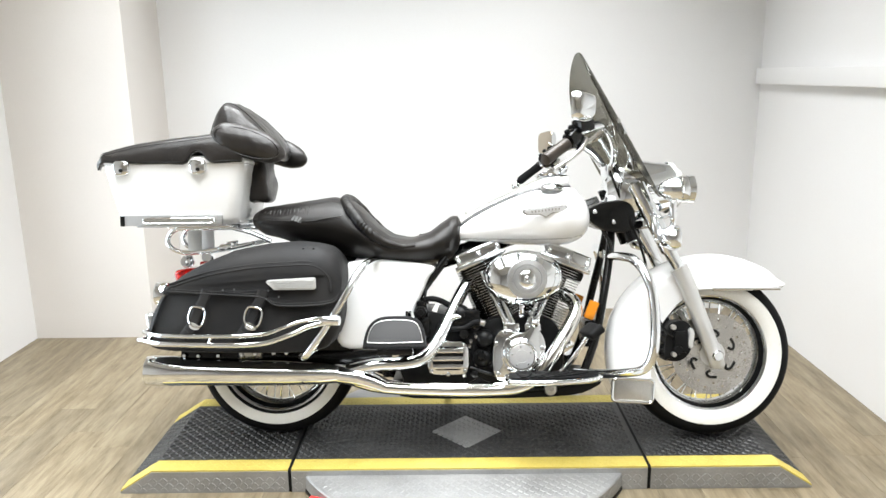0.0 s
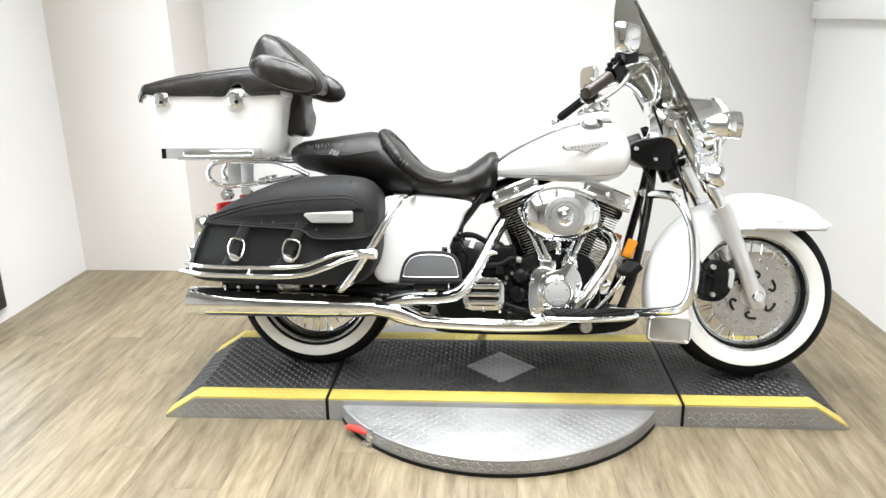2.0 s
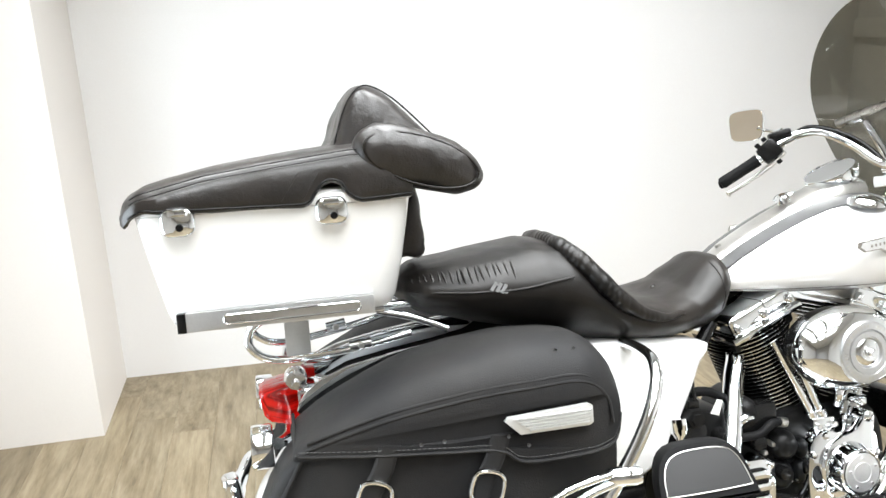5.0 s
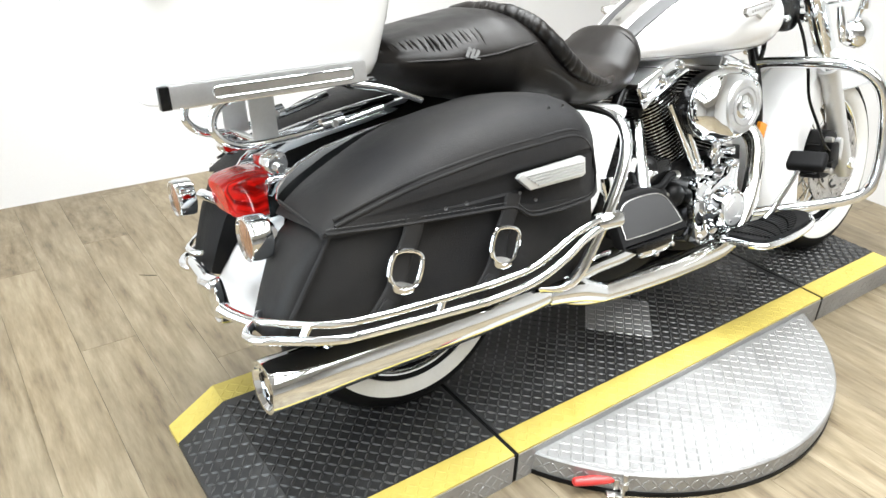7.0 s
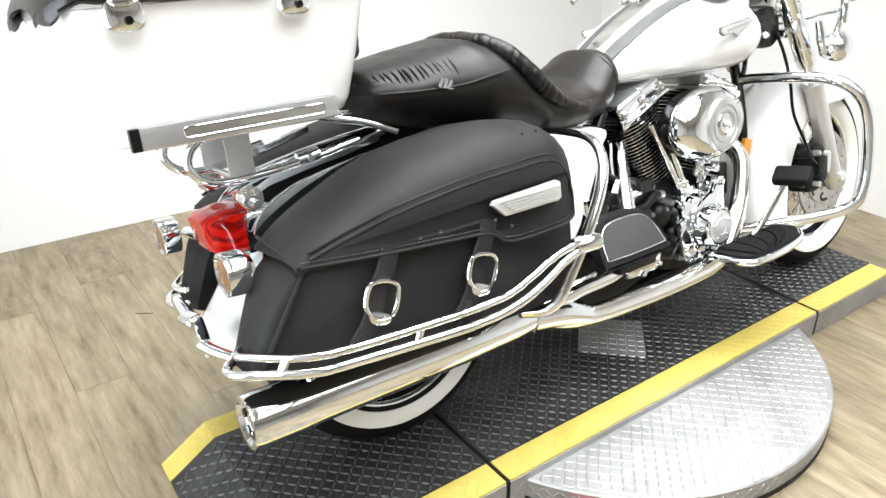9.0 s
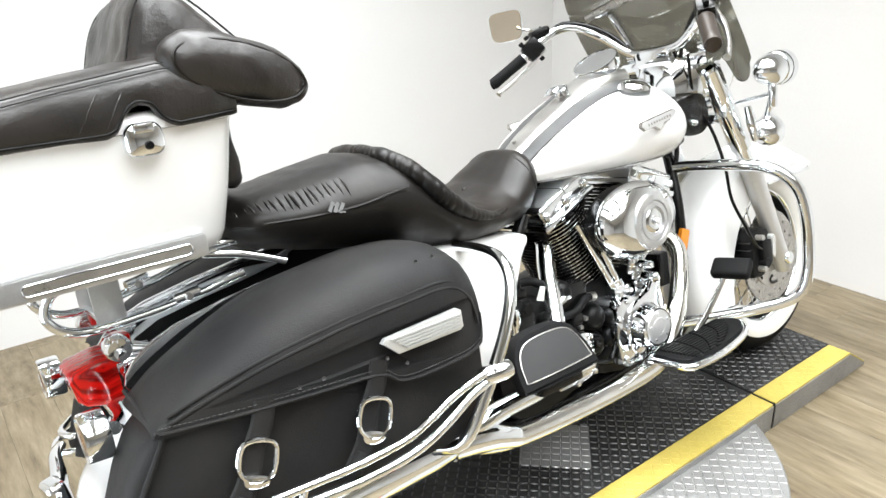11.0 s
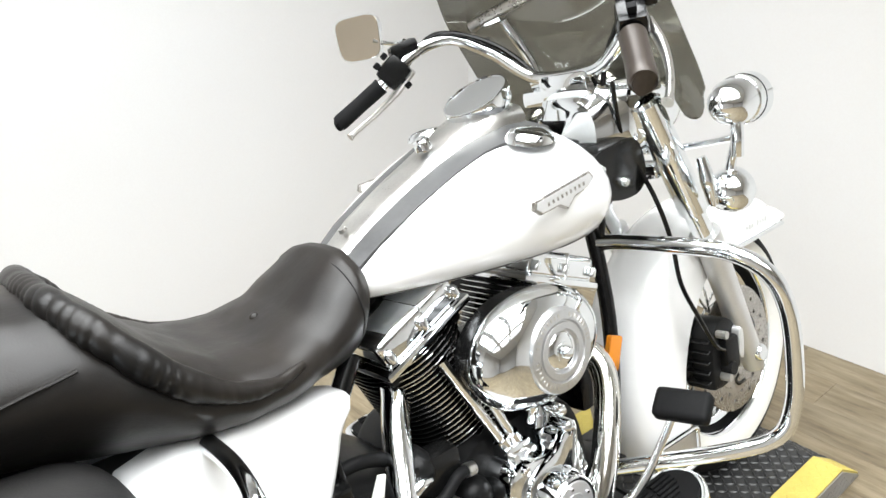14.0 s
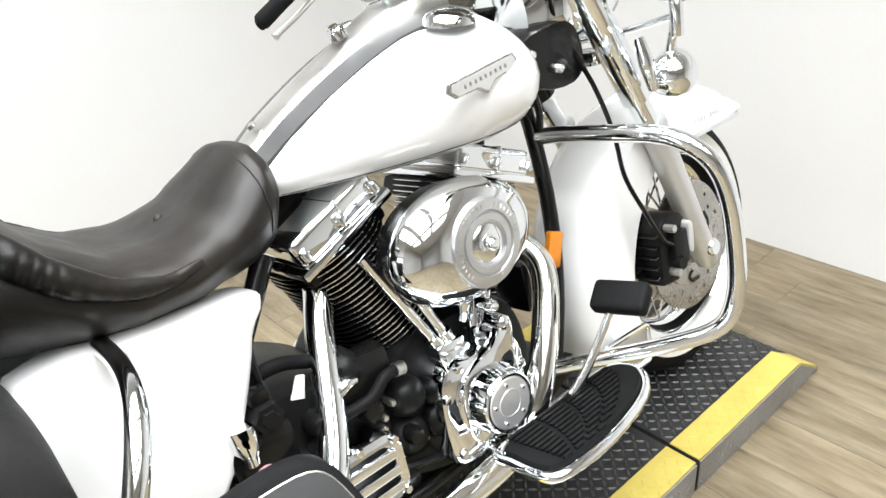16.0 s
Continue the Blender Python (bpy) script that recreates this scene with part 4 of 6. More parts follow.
txs = [0.672, 0.68, 0.69, 0.71, 0.735, 0.77, 0.81, 0.85, 0.89, 0.93, 0.97, 1.01, 1.05, 1.085, 1.11, 1.13, 1.145, 1.154, 1.158]
tank = part("fuel_tank", loft([tank_ring(x) for x in txs]), WHITE, bike, "glossy white teardrop fuel tank", 60)


con_rings, edge_rings = [], []
for x in np.linspace(0.665, 1.09, 16):
    hw, z0, z1 = interp(tank_rows, min(max(x, 0.69), 1.084))
    w = float(np.interp(x, [0.665, 0.75, 0.95, 1.02, 1.09], [0.034, 0.042, 0.052, 0.066, 0.06]))
    h = float(np.interp(x, [0.665, 0.9, 1.0, 1.09], [0.022, 0.024, 0.042, 0.048]))
    con_rings.append([(x, s * w * k, z1 - 0.012 + h * q) for s, k, q in ((-1, 1.05, 0), (-1, 1, 0.55), (-1, 0.85, 0.85), (-1, 0.4, 1), (1, 0.4, 1), (1, 0.85, 0.85), (1, 1, 0.55), (1, 1.05, 0))])
    edge_rings.append([(x, s * w * k, z1 - 0.01 + q) for s, k, q in ((-1, 1.95, -0.014), (-1, 1.9, 0.003), (-1, 1.0, 0.013), (1, 1.0, 0.013), (1, 1.9, 0.003), (1, 1.95, -0.014))])
console = part("tank_console", loft(con_rings), STEEL, tank, "satin silver tank console")
part("console_trim", loft(edge_rings), TRIMGREY, tank, "grey satin console trim")
gm = Matrix.Translation((1.035, 0, 0.966)) @ Matrix.Rotation(radians(-27), 4, "Y") @ Matrix.Rotation(radians(90), 4, "X")
part("speedometer_bezel", lathe([(0.052, -0.03), (0.060, -0.02), (0.0635, 0.004), (0.0625, 0.008), (0.060, 0.008), (0.059, 0.004)], 36, gm), CHROME, tank, "chrome gauge bezel")
part("speedometer", lathe([(0, 0.0045), (0.0595, 0.0045)], 36, gm), GAUGE, tank, "pale round speedometer face")
part("ignition_switch", lathe([(0, 0.010), (0.008, 0.010), (0.009, 0.006), (0.013, 0.005), (0.015, 0.002), (0.016, -0.012)], 18, Matrix.Translation((0.90, 0, 0.915)) @ Matrix.Rotation(radians(-22), 4, "Y") @ Matrix.Rotation(radians(90), 4, "X")), CHROME, tank, "chrome ignition switch")
part("console_bolt", lathe([(0, 0.006), (0.006, 0.006), (0.008, 0.0)], 10, Matrix.Translation((0.72, 0, 0.812)) @ Matrix.Rotation(radians(-30), 4, "Y") @ Matrix.Rotation(radians(90), 4, "X")), STEEL, tank)
for sgn in (-1, 1):
    cm = Matrix.Translation((1.02, sgn * 0.135, 0.903)) @ Matrix.Rotation(radians(-10 * sgn), 4, "X") @ Matrix.Rotation(radians(90), 4, "X")
    part("fuel_cap", lathe([(0, 0.014), (0.02, 0.013), (0.034, 0.009), (0.04, 0.002), (0.042, -0.006)], 30, cm), CHROME, tank, "chrome fuel cap")
for j in (22, 32):
    flank = [tuple(Vector((x, tank_ring(x)[j][1] * 1.002, tank_ring(x)[j][2]))) for x in np.linspace(0.70, 1.12, 22)]
    part("tank_seam", tube(flank, 0.0009, 5, 1), TRIMGREY, tank, "thin grey pinstripe")
# emblem: winged bar on a shield, as plain chrome shapes
for sgn in (-1, 1):
    em = bmesh.new()
    slab([(-0.075, 0.0), (-0.07, 0.012), (0.068, 0.012), (0.075, 0.0), (0.062, -0.012), (0.02, -0.014), (0.0, -0.027), (-0.02, -0.014), (-0.062, -0.012)], -0.004, 0.004, 0.002, em)
    emb = part("tank_emblem", em, DISCSTEEL, tank, "chrome winged emblem", at=pose(0.985, sgn * 0.2275, 0.822, 3 * sgn, -5, 6.5 * -sgn) @ Matrix.Diagonal((1.08, 1, 0.98, 1)))
    part("wing_plate", slab([(-0.070, 0.0005), (-0.066, 0.0095), (0.064, 0.0095), (0.070, 0.0005), (0.059, -0.0095), (0.018, -0.0115), (0.0, -0.0235), (-0.018, -0.0115), (-0.059, -0.0095)], -0.0055, 0.0055, 0.0015), BRUSHED, emb)
    bars = bmesh.new()
    for k in range(9):
        box(0.004, 0.0012, 0.006, (-0.044 + 0.011 * k, sgn * 0.0056, -0.001), 0, 1, bars)
    part("emblem_letters", bars, DISCSTEEL, emb, smooth=0)

# seat
seat_rows = [(-0.075, 0.05, 0.782, 0.806), (-0.062, 0.10, 0.762, 0.828), (-0.03, 0.14, 0.742, 0.844), (0.05, 0.168, 0.719, 0.856), (0.14, 0.18, 0.697, 0.868), (0.22, 0.186, 0.675, 0.878), (0.28, 0.19, 0.657, 0.872), (0.33, 0.192, 0.645, 0.834), (0.38, 0.193, 0.635, 0.782), (0.44, 0.19, 0.629, 0.748), (0.51, 0.176, 0.627, 0.736), (0.58, 0.152, 0.629, 0.75), (0.63, 0.140, 0.630, 0.781), (0.662, 0.126, 0.645, 0.803), (0.682, 0.105, 0.674, 0.803), (0.694, 0.074, 0.71, 0.787), (0.700, 0.04, 0.733, 0.768)]


def seat_ring(x):
    hw, z0, z1 = interp(seat_rows, x)
    out = []
    for j in range(40):
        a = 2 * math.pi * j / 40
        c, s = math.cos(a), math.sin(a)
        u = math.copysign(abs(c) ** 0.7, c)
        v = math.copysign(abs(s) ** 0.8, s)
        dish = 0.018 * math.exp(-((x - 0.47) / 0.1) ** 2) * (1 - u * u) if v > 0 else 0.0
        wide = hw * (1 - 0.14 * max(v, 0) ** 2 - 0.20 * max(-v, 0))
        out.append((x, wide * u, (z0 + z1) / 2 + (z1 - z0) / 2 * v - dish))
    return out


sxs = [-0.075, -0.07, -0.062, -0.045, -0.03] + list(np.linspace(0.0, 0.62, 32)) + [0.64, 0.652, 0.664, 0.674, 0.682, 0.689, 0.694, 0.698, 0.700]
seat = crumple(part("seat", loft([seat_ring(x) for x in sxs]), LEATHER, bike, "black leather two-up seat", 70), 0.0022, 0.08)
# rolled rim of the rider's hollow, ruched where it meets the passenger seat
half_rim = [(0.272, 0.0, 0.868), (0.274, 0.06, 0.866), (0.282, 0.115, 0.856), (0.302, 0.158, 0.832), (0.335, 0.182, 0.790), (0.375, 0.19, 0.748), (0.425, 0.189, 0.716), (0.48, 0.178, 0.700), (0.53, 0.162, 0.702)]
path = curve_points([(x, -y, z) for x, y, z in half_rim[::-1]] + half_rim[1:], 22)
rings, n, run = [], len(path), 0.0
for i, p in enumerate(path):
    d = (path[min(i + 1, n - 1)] - path[max(i - 1, 0)]).normalized()
    run += (path[i] - path[max(i - 1, 0)]).length
    side = d.cross(Vector((1, 0, 0.4))).normalized()
    up = d.cross(side)
    fade = min(1.0, i / 70, (n - 1 - i) / 70)
    here = 0.25 + 0.75 * max(0.0, min(1.0, 0.6 + 1.6 * noise.noise(Vector((run * 17, 3.1, 0.4)))))
    ring = []
    for j in range(20):
        b = 2 * math.pi * j / 20
        turn = b if p.y > 0 else math.pi - b
        pleat = abs(math.sin(math.pi * run / 0.0175 + 1.3 * math.sin(run * 61) + 1.0 * turn)) ** 0.6 - 0.6
        low = 0.12 + 0.88 * max(0.0, math.cos(b + 0.7)) if p.y > 0 else 0.12 + 0.88 * max(0.0, -math.cos(b + 0.7))
        r = (0.0200 + 0.0040 * pleat * fade * low * here + 0.0008 * math.sin(run * 90)) * (0.25 + 0.75 * fade)
        ring.append(p + r * (math.cos(b) * side + 0.95 * math.sin(b) * up))
    rings.append(ring)
crumple(part("rolled_rim", loft(rings), LEATHER, seat, "rolled black leather rim", 70), 0.001, 0.03, 0)
# piped seam round the seat's nose
nose = []
for j in range(40):
    p, q = Vector(seat_ring(0.645)[j]), Vector(seat_ring(0.658)[j])
    nose.append(tuple(p.lerp(q, 0.5) + Vector((0, p.y * 0.012, 0.0012 if p.z > 0.73 else 0))))
for run in (nose[13:27], nose[-6:] + nose[:8]):
    part("nose_seam", tube(run, 0.0011, 6, 2), BAGLEATHER, seat)
button = lathe([(0, 0.004), (0.004, 0.0035), (0.0065, 0.001), (0.008, -0.003)], 14, Matrix.Translation((0.545, 0, interp(seat_rows, 0.545)[2] - 0.0105)) @ Matrix.Rotation(radians(90), 4, "X"))
part("button", button, LEATHER, seat, "small leather-covered button")
# ruched passenger panel on each side and a small stitched mark
for sgn in (-1, 1):
    for k in range(17 if sgn < 0 else 0):
        x = -0.05 + 0.0125 * k
        skew, tall = 0.0007 * math.sin(2.1 * k), 0.95 + 0.25 * math.sin(1.3 * k) * math.sin(3.7 * k)
        fold = [Vector(seat_ring(x + skew * q)[19 - q]) for q in range(6)]
        fold = [p + Vector((0, 0.0004, -0.0004)) for p in fold]
        part("ruche", tube([tuple(p) for p in fold[1:5]], [0.0008, 0.0022 * tall + 0.001, 0.0022 * tall + 0.001, 0.0005], 7, 3), LEATHER, seat)
    seam = []
    for x in np.linspace(-0.06, 0.27, 16):
        hw, z0, z1 = interp(seat_rows, x)
        seam.append((x, sgn * hw * 1.0, z0 + (z1 - z0) * (0.56 + 0.45 * max(0, (x - 0.1) / 0.3) ** 2)))
    part("seam", tube(seam, 0.0025, 6, 2), LEATHER, seat)
    mk = bmesh.new()
    for dx, dz, w, h, t in ((-0.014, 0.004, 0.007, 0.020, 28), (-0.003, 0.002, 0.007, 0.020, 28), (0.008, 0.0, 0.007, 0.020, 28), (-0.008, 0.008, 0.014, 0.004, 12), (0.006, -0.006, 0.020, 0.004, 12)):
        join(mk, box(w, 0.002, h, (0, 0, 0)), Matrix.Translation((dx, 0, dz)) @ Matrix.Rotation(radians(t), 4, "Y"))
    part("stitched_mark", mk, SEATMARK, seat, "small grey stitched mark", 0, at=pose(0.115, sgn * 0.1785, 0.80, 6 * sgn, 8, -3 * sgn))

# side covers
for sgn in (-1, 1):
    rings = []
    for y, grow in ((-0.10, 1.0), (-0.142, 1.0), (-0.158, 0.985), (-0.168, 0.95), (-0.173, 0.88)):
        pts = round_outline([(0.29, 0.64), (0.58, 0.625), (0.575, 0.575), (0.525, 0.465), (0.47, 0.38), (0.40, 0.335), (0.26, 0.335), (0.245, 0.45)], 4)
        cx, cz = 0.40, 0.50
        rings.append([(cx + (x - cx) * grow, sgn * -(y - 0.06 * max(0.0, 0.5 - x)), cz + (z - cz) * grow) for x, z in pts])
    part("side_cover", loft(rings), WHITE, bike, "glossy white side cover", 50, on(sgn))

# ---------------------------------------------------------------- saddlebags with guards
def bag_width(x):
    """How far the bag's outer face stands out along it: it draws in to the rear and round the front."""
    return float(np.interp(x, [-0.46, -0.41, -0.36, -0.325, -0.2, -0.05, 0.1, 0.22, 0.26, 0.30, 0.33], [0.26, 0.272, 0.310, 0.332, 0.360, 0.385, 0.396, 0.396, 0.380, 0.34, 0.29]))


def warp(ob, rail=False):
    """Draws a part in or out with the bag's outer face."""
    for v in ob.data.vertices:
        y, s = abs(v.co.y), math.copysign(1.0, v.co.y)
        if y > 0.16:
            x = min(v.co.x, 0.2) if rail else v.co.x
            v.co.y = s * (0.16 + (y - 0.16) * (bag_width(x) - 0.16) / (0.395 - 0.16))
    return ob


def saddlebag(sgn):
    Y = lambda y: -sgn * y  # y is given for the right-hand side
    at = on(sgn) if sgn < 0 else Matrix.Translation((0.03, 0, -0.01)) @ on(sgn)
    body = []
    for y, top, grow in ((-0.165, 0.56, 0.97), (-0.22, 0.56, 1.0), (-0.27, 0.56, 1.0), (-0.32, 0.56, 1.0), (-0.352, 0.56, 1.0), (-0.374, 0.558, 0.985), (-0.382, 0.556, 0.95)):
        pts = round_outline([(-0.300, top), (-0.05, top), (0.255, top), (0.288, 0.50), (0.268, 0.40), (0.21, 0.352), (0.0, 0.345), (-0.28, 0.348), (-0.392, 0.362), (-0.402, 0.40)], 4)
        cx, cz = -0.02, 0.46
        body.append([(cx + (x - cx) * grow, Y(y), cz + (z - cz) * grow) for x, z in pts])
    bag = warp(part("saddlebag", loft(body), BAGLEATHER, bike, "black leather saddlebag with two buckled straps", 50, at))
    lid = []
    for y, h in ((-0.150, 0.93), (-0.19, 0.985), (-0.24, 1.0), (-0.29, 0.985), (-0.33, 0.935), (-0.362, 0.84), (-0.383, 0.70), (-0.392, 0.56), (-0.395, 0.40)):
        base = [(-0.312, 0.554), (-0.292, 0.586), (-0.22, 0.632), (-0.08, 0.69), (0.07, 0.714), (0.20, 0.712), (0.262, 0.686), (0.288, 0.635), (0.288, 0.562)]
        low = [(0.272, 0.520), (0.21, 0.506), (0.085, 0.506), (0.045, 0.530), (0.0, 0.538), (-0.16, 0.545)]
        pts = round_outline([(x, 0.54 + (z - 0.54) * h) for x, z in base] + low, 4)
        lid.append([(x, Y(y), z) for x, z in pts])
    lidp = crumple(warp(part("lid", loft(lid), BAGLEATHER, bag, "domed black leather lid", 60)), 0.002, 0.08, 0)
    rim = [(x, Y(-0.398), z) for x, z in ((-0.312, 0.554), (-0.16, 0.545), (0.0, 0.537), (0.045, 0.529), (0.085, 0.506), (0.21, 0.506), (0.272, 0.518), (0.29, 0.555))]
    warp(part("piping", tube(rim, 0.0034, 6, 4), BAGLEATHER, lidp))
    tail_rim = [(-0.314, Y(y), 0.554 + 0.03 * (y + 0.398) / 0.25) for y in (-0.398, -0.33, -0.25, -0.16)]
    warp(part("piping", tube(tail_rim, 0.0034, 6, 2), BAGLEATHER, lidp))
    corner = [(-0.301, Y(-0.386), 0.553), (-0.326, Y(-0.388), 0.511), (-0.356, Y(-0.388), 0.453), (-0.392, Y(-0.384), 0.378)]
    warp(part("corner_seam", tube(corner, 0.0042, 8, 4), BAGLEATHER, bag, "raised leather corner seam"))
    thread = bmesh.new()
    run = curve_points([(x, Y(-0.3985), z + 0.009) for x, _, z in rim], 20)
    for p, q in zip(run, run[1:]):
        tube([p.lerp(q, 0.15), p.lerp(q, 0.75)], 0.0007, 4, 0, True, thread)
    tagged(warp(part("stitching", thread, THREAD, lidp, "", 0)), "row of grey stitches", kind="stuff")
    for lift, inset in ((0.0, 0.0), (-0.011, 0.004)):
        arch = [(x, Y(y - inset), z + lift) for x, y, z in ((-0.295, -0.391, 0.575), (-0.17, -0.389, 0.612), (-0.02, -0.387, 0.638), (0.12, -0.386, 0.647), (0.205, -0.386, 0.645), (0.25, -0.389, 0.61), (0.26, -0.394, 0.56))]
        warp(part("stitch_line", tube(arch, 0.0036, 8, 5), BAGLEATHER, lidp))
    for x, z in ((-0.10, 0.558), (-0.06, 0.560), (0.055, 0.555), (0.09, 0.535), (0.165, 0.69), (0.20, 0.69)):
        y = Y(-0.3955 if z < 0.6 else -0.358)
        warp(part("rivet", lathe([(0, 0.0025), (0.0026, 0.0018), (0.0036, 0)], 10, Matrix.Translation((x, y, z)) @ Matrix.Rotation(radians(180 if sgn > 0 else 0), 4, "X")), TRIMGREY, lidp))
    bd = slab([(0.048, 0.583), (0.075, 0.557), (0.205, 0.557), (0.213, 0.562), (0.213, 0.592), (0.205, 0.597), (0.055, 0.590)], Y(-0.390), Y(-0.402), 0.002)
    for k in range(5):
        box(0.145 - 0.008 * k, 0.004, 0.0026, (0.136 + 0.003 * k, Y(-0.403), 0.586 - 0.0055 * k), 0, 1, bd)
    warp(part("badge", bd, SILVER, bag, "ribbed chrome side badge", 30))
    for x in (-0.190, 0.006):
        st = part("strap", tube([(x + 0.033, Y(-0.386), 0.555), (x + 0.02, Y(-0.392), 0.52), (x, Y(-0.395), 0.485), (x - 0.022, Y(-0.425), 0.435), (x - 0.056, Y(-0.43), 0.392)], 0.0185, 10, 4), BAGLEATHER, bag, "black leather strap")
        st.data.transform(Matrix.Translation((0, Y(-0.397), 0)) @ Matrix.Diagonal((1, 0.2, 1, 1)) @ Matrix.Translation((0, -Y(-0.392), 0)))
        warp(st)
        loop = box(0.016, 0.012, 0.052, (0, 0, 0), 0.003)
        loop.transform(pose(x - 0.052, Y(-0.408), 0.402, 0, 42, 0))
        warp(part("strap_keeper", loop, BAGLEATHER, bag))
        M = pose(x, 0, 0.470, 0, 14, 0)
        ring = [(u * 0.92, Y(-0.408), v * 0.92) for u, v in round_outline([(-0.030, -0.014), (-0.028, 0.022), (-0.014, 0.034), (0.016, 0.034), (0.030, 0.020), (0.028, -0.020), (0.012, -0.036), (-0.014, -0.034)], 3)]
        bk = tube(ring + [ring[0]], 0.0042, 8, 0)
        bmesh.ops.transform(bk, matrix=M, verts=bk.verts)
        warp(part("buckle", bk, CHROME, bag, "chrome buckle"))
        pl = slab(round_outline([(-0.018, -0.022), (0.014, -0.026), (0.018, -0.04), (0.0, -0.046), (-0.018, -0.04)], 3), Y(-0.401), Y(-0.411), 0.002)
        bmesh.ops.transform(pl, matrix=M, verts=pl.verts)
        warp(part("buckle_plate", pl, CHROME, bag))
    # guard rails round the bag
    g = warp(part("bag_guard", tube([(-0.36, Y(-0.20), 0.385), (-0.41, Y(-0.23), 0.380), (-0.437, Y(-0.31), 0.378), (-0.42, Y(-0.41), 0.380), (-0.34, Y(-0.44), 0.380), (-0.2, Y(-0.425), 0.378), (-0.05, Y(-0.42), 0.378), (0.05, Y(-0.42), 0.386), (0.13, Y(-0.42), 0.412), (0.20, Y(-0.415), 0.440), (0.29, Y(-0.408), 0.456)], 0.0092, 12, 5), CHROME, bike, "chrome saddlebag guard rails", 40, at), True)
    warp(part("upper_rail", tube([(-0.36, Y(-0.22), 0.405), (-0.405, Y(-0.27), 0.405), (-0.414, Y(-0.37), 0.408), (-0.335, Y(-0.44), 0.408), (-0.15, Y(-0.425), 0.406), (0.03, Y(-0.42), 0.412), (0.10, Y(-0.419), 0.432), (0.15, Y(-0.417), 0.450), (0.2, Y(-0.414), 0.460), (0.255, Y(-0.411), 0.466)], 0.0072, 12, 5), CHROME, g), True)
    for x in (-0.375, -0.145):
        warp(part("rail_post", tube([(x, Y(-0.433 if x < -0.3 else -0.423), 0.38), (x + 0.012, Y(-0.433 if x < -0.3 else -0.423), 0.408)], 0.006, 8, 0), CHROME, g), True)
    part("hoop", tube([(0.15, Y(-0.33), 0.325), (0.18, Y(-0.39), 0.345), (0.235, Y(-0.402), 0.42), (0.30, Y(-0.405), 0.52), (0.342, Y(-0.39), 0.595), (0.37, Y(-0.34), 0.635), (0.385, Y(-0.26), 0.645), (0.39, Y(-0.17), 0.645)], 0.0125, 14, 5), CHROME, g, "chrome support hoop")
    part("hoop_clamp", lathe([(0, -0.03), (0.016, -0.03), (0.018, -0.02), (0.018, 0.02), (0.016, 0.03), (0, 0.03)], 16, Matrix.Translation((0.262, Y(-0.410), 0.456)) @ Matrix.Rotation(radians(80), 4, "Z")), CHROME, g)
    part("lower_strut", tube([(0.17, Y(-0.35), 0.34), (0.22, Y(-0.30), 0.37), (0.26, Y(-0.24), 0.40)], 0.011, 12), CHROME, g)
    return bag


saddlebag(1)
saddlebag(-1)

# ---------------------------------------------------------------- exhaust
for sgn in (-1, 1):
    MM = Matrix.Translation((0.0 if sgn < 0 else 0.06, sgn * 0.212, 0.255)) @ Matrix.Rotation(radians(1.4), 4, "Y") @ Matrix.Rotation(radians(-90), 4, "Z")
    muf = part("muffler", lathe([(0.036, -0.40), (0.044, -0.42), (0.051, -0.42), (0.053, -0.405), (0.053, -0.33), (0.0505, -0.28), (0.046, 0.05), (0.040, 0.2), (0.034, 0.25), (0.03, 0.29), (0.028, 0.30)], 28, MM), CHROME, bike, "chrome slip-on muffler", 40, on(sgn))
    part("end_cap", lathe([(0, -0.412), (0.012, -0.412), (0.040, -0.408), (0.044, -0.41)], 28, MM), CHROME, muf, "chrome end cap with dark ports")
    for k in range(5):
        a = 2 * math.pi * k / 5 + 0.3
        part("port", lathe([(0, -0.4135), (0.0085, -0.4135), (0.0095, -0.409)], 14, MM @ Matrix.Translation((0.026 * math.cos(a), 0, 0.026 * math.sin(a)))), BLACK, muf)
    part("hanger", box(0.20, 0.016, 0.05, (-0.20, sgn * 0.212, 0.318), 0.004), BLACK, muf)
    part("hanger_slot", slab(rrect(-0.055, 0.322, 0.075, 0.016, 0.006), sgn * 0.214, sgn * 0.224, 0.002), STEEL, muf, "slotted steel hanger strap")
    for bx in (-0.285, -0.235, -0.165, -0.08, -0.035, 0.03, 0.075):
        part("hanger_bolt", lathe([(0, 0.012), (0.006, 0.011), (0.0085, 0.006), (0.0085, 0.0)], 8, Matrix.Translation((bx, sgn * 0.222, 0.322 + 0.006 * math.sin(bx * 90))) @ Matrix.Rotation(radians(180 if sgn < 0 else 0), 4, "X")), CHROME, muf)
    part("bag_support", tube([(-0.30, sgn * 0.20, 0.335), (-0.1, sgn * 0.205, 0.338), (0.16, sgn * 0.20, 0.335)], 0.007, 10), STEEL, muf, "steel bag support rod")
part("rear_header", tube([(0.735, -0.045, 0.575), (0.715, -0.085, 0.552), (0.685, -0.115, 0.505), (0.645, -0.165, 0.425), (0.605, -0.205, 0.355), (0.56, -0.228, 0.305), (0.50, -0.235, 0.286), (0.40, -0.232, 0.281), (0.33, -0.225, 0.268), (0.27, -0.215, 0.25)], 0.0235, 18, 5), CHROME, bike, "chrome rear exhaust header", 40, CR)
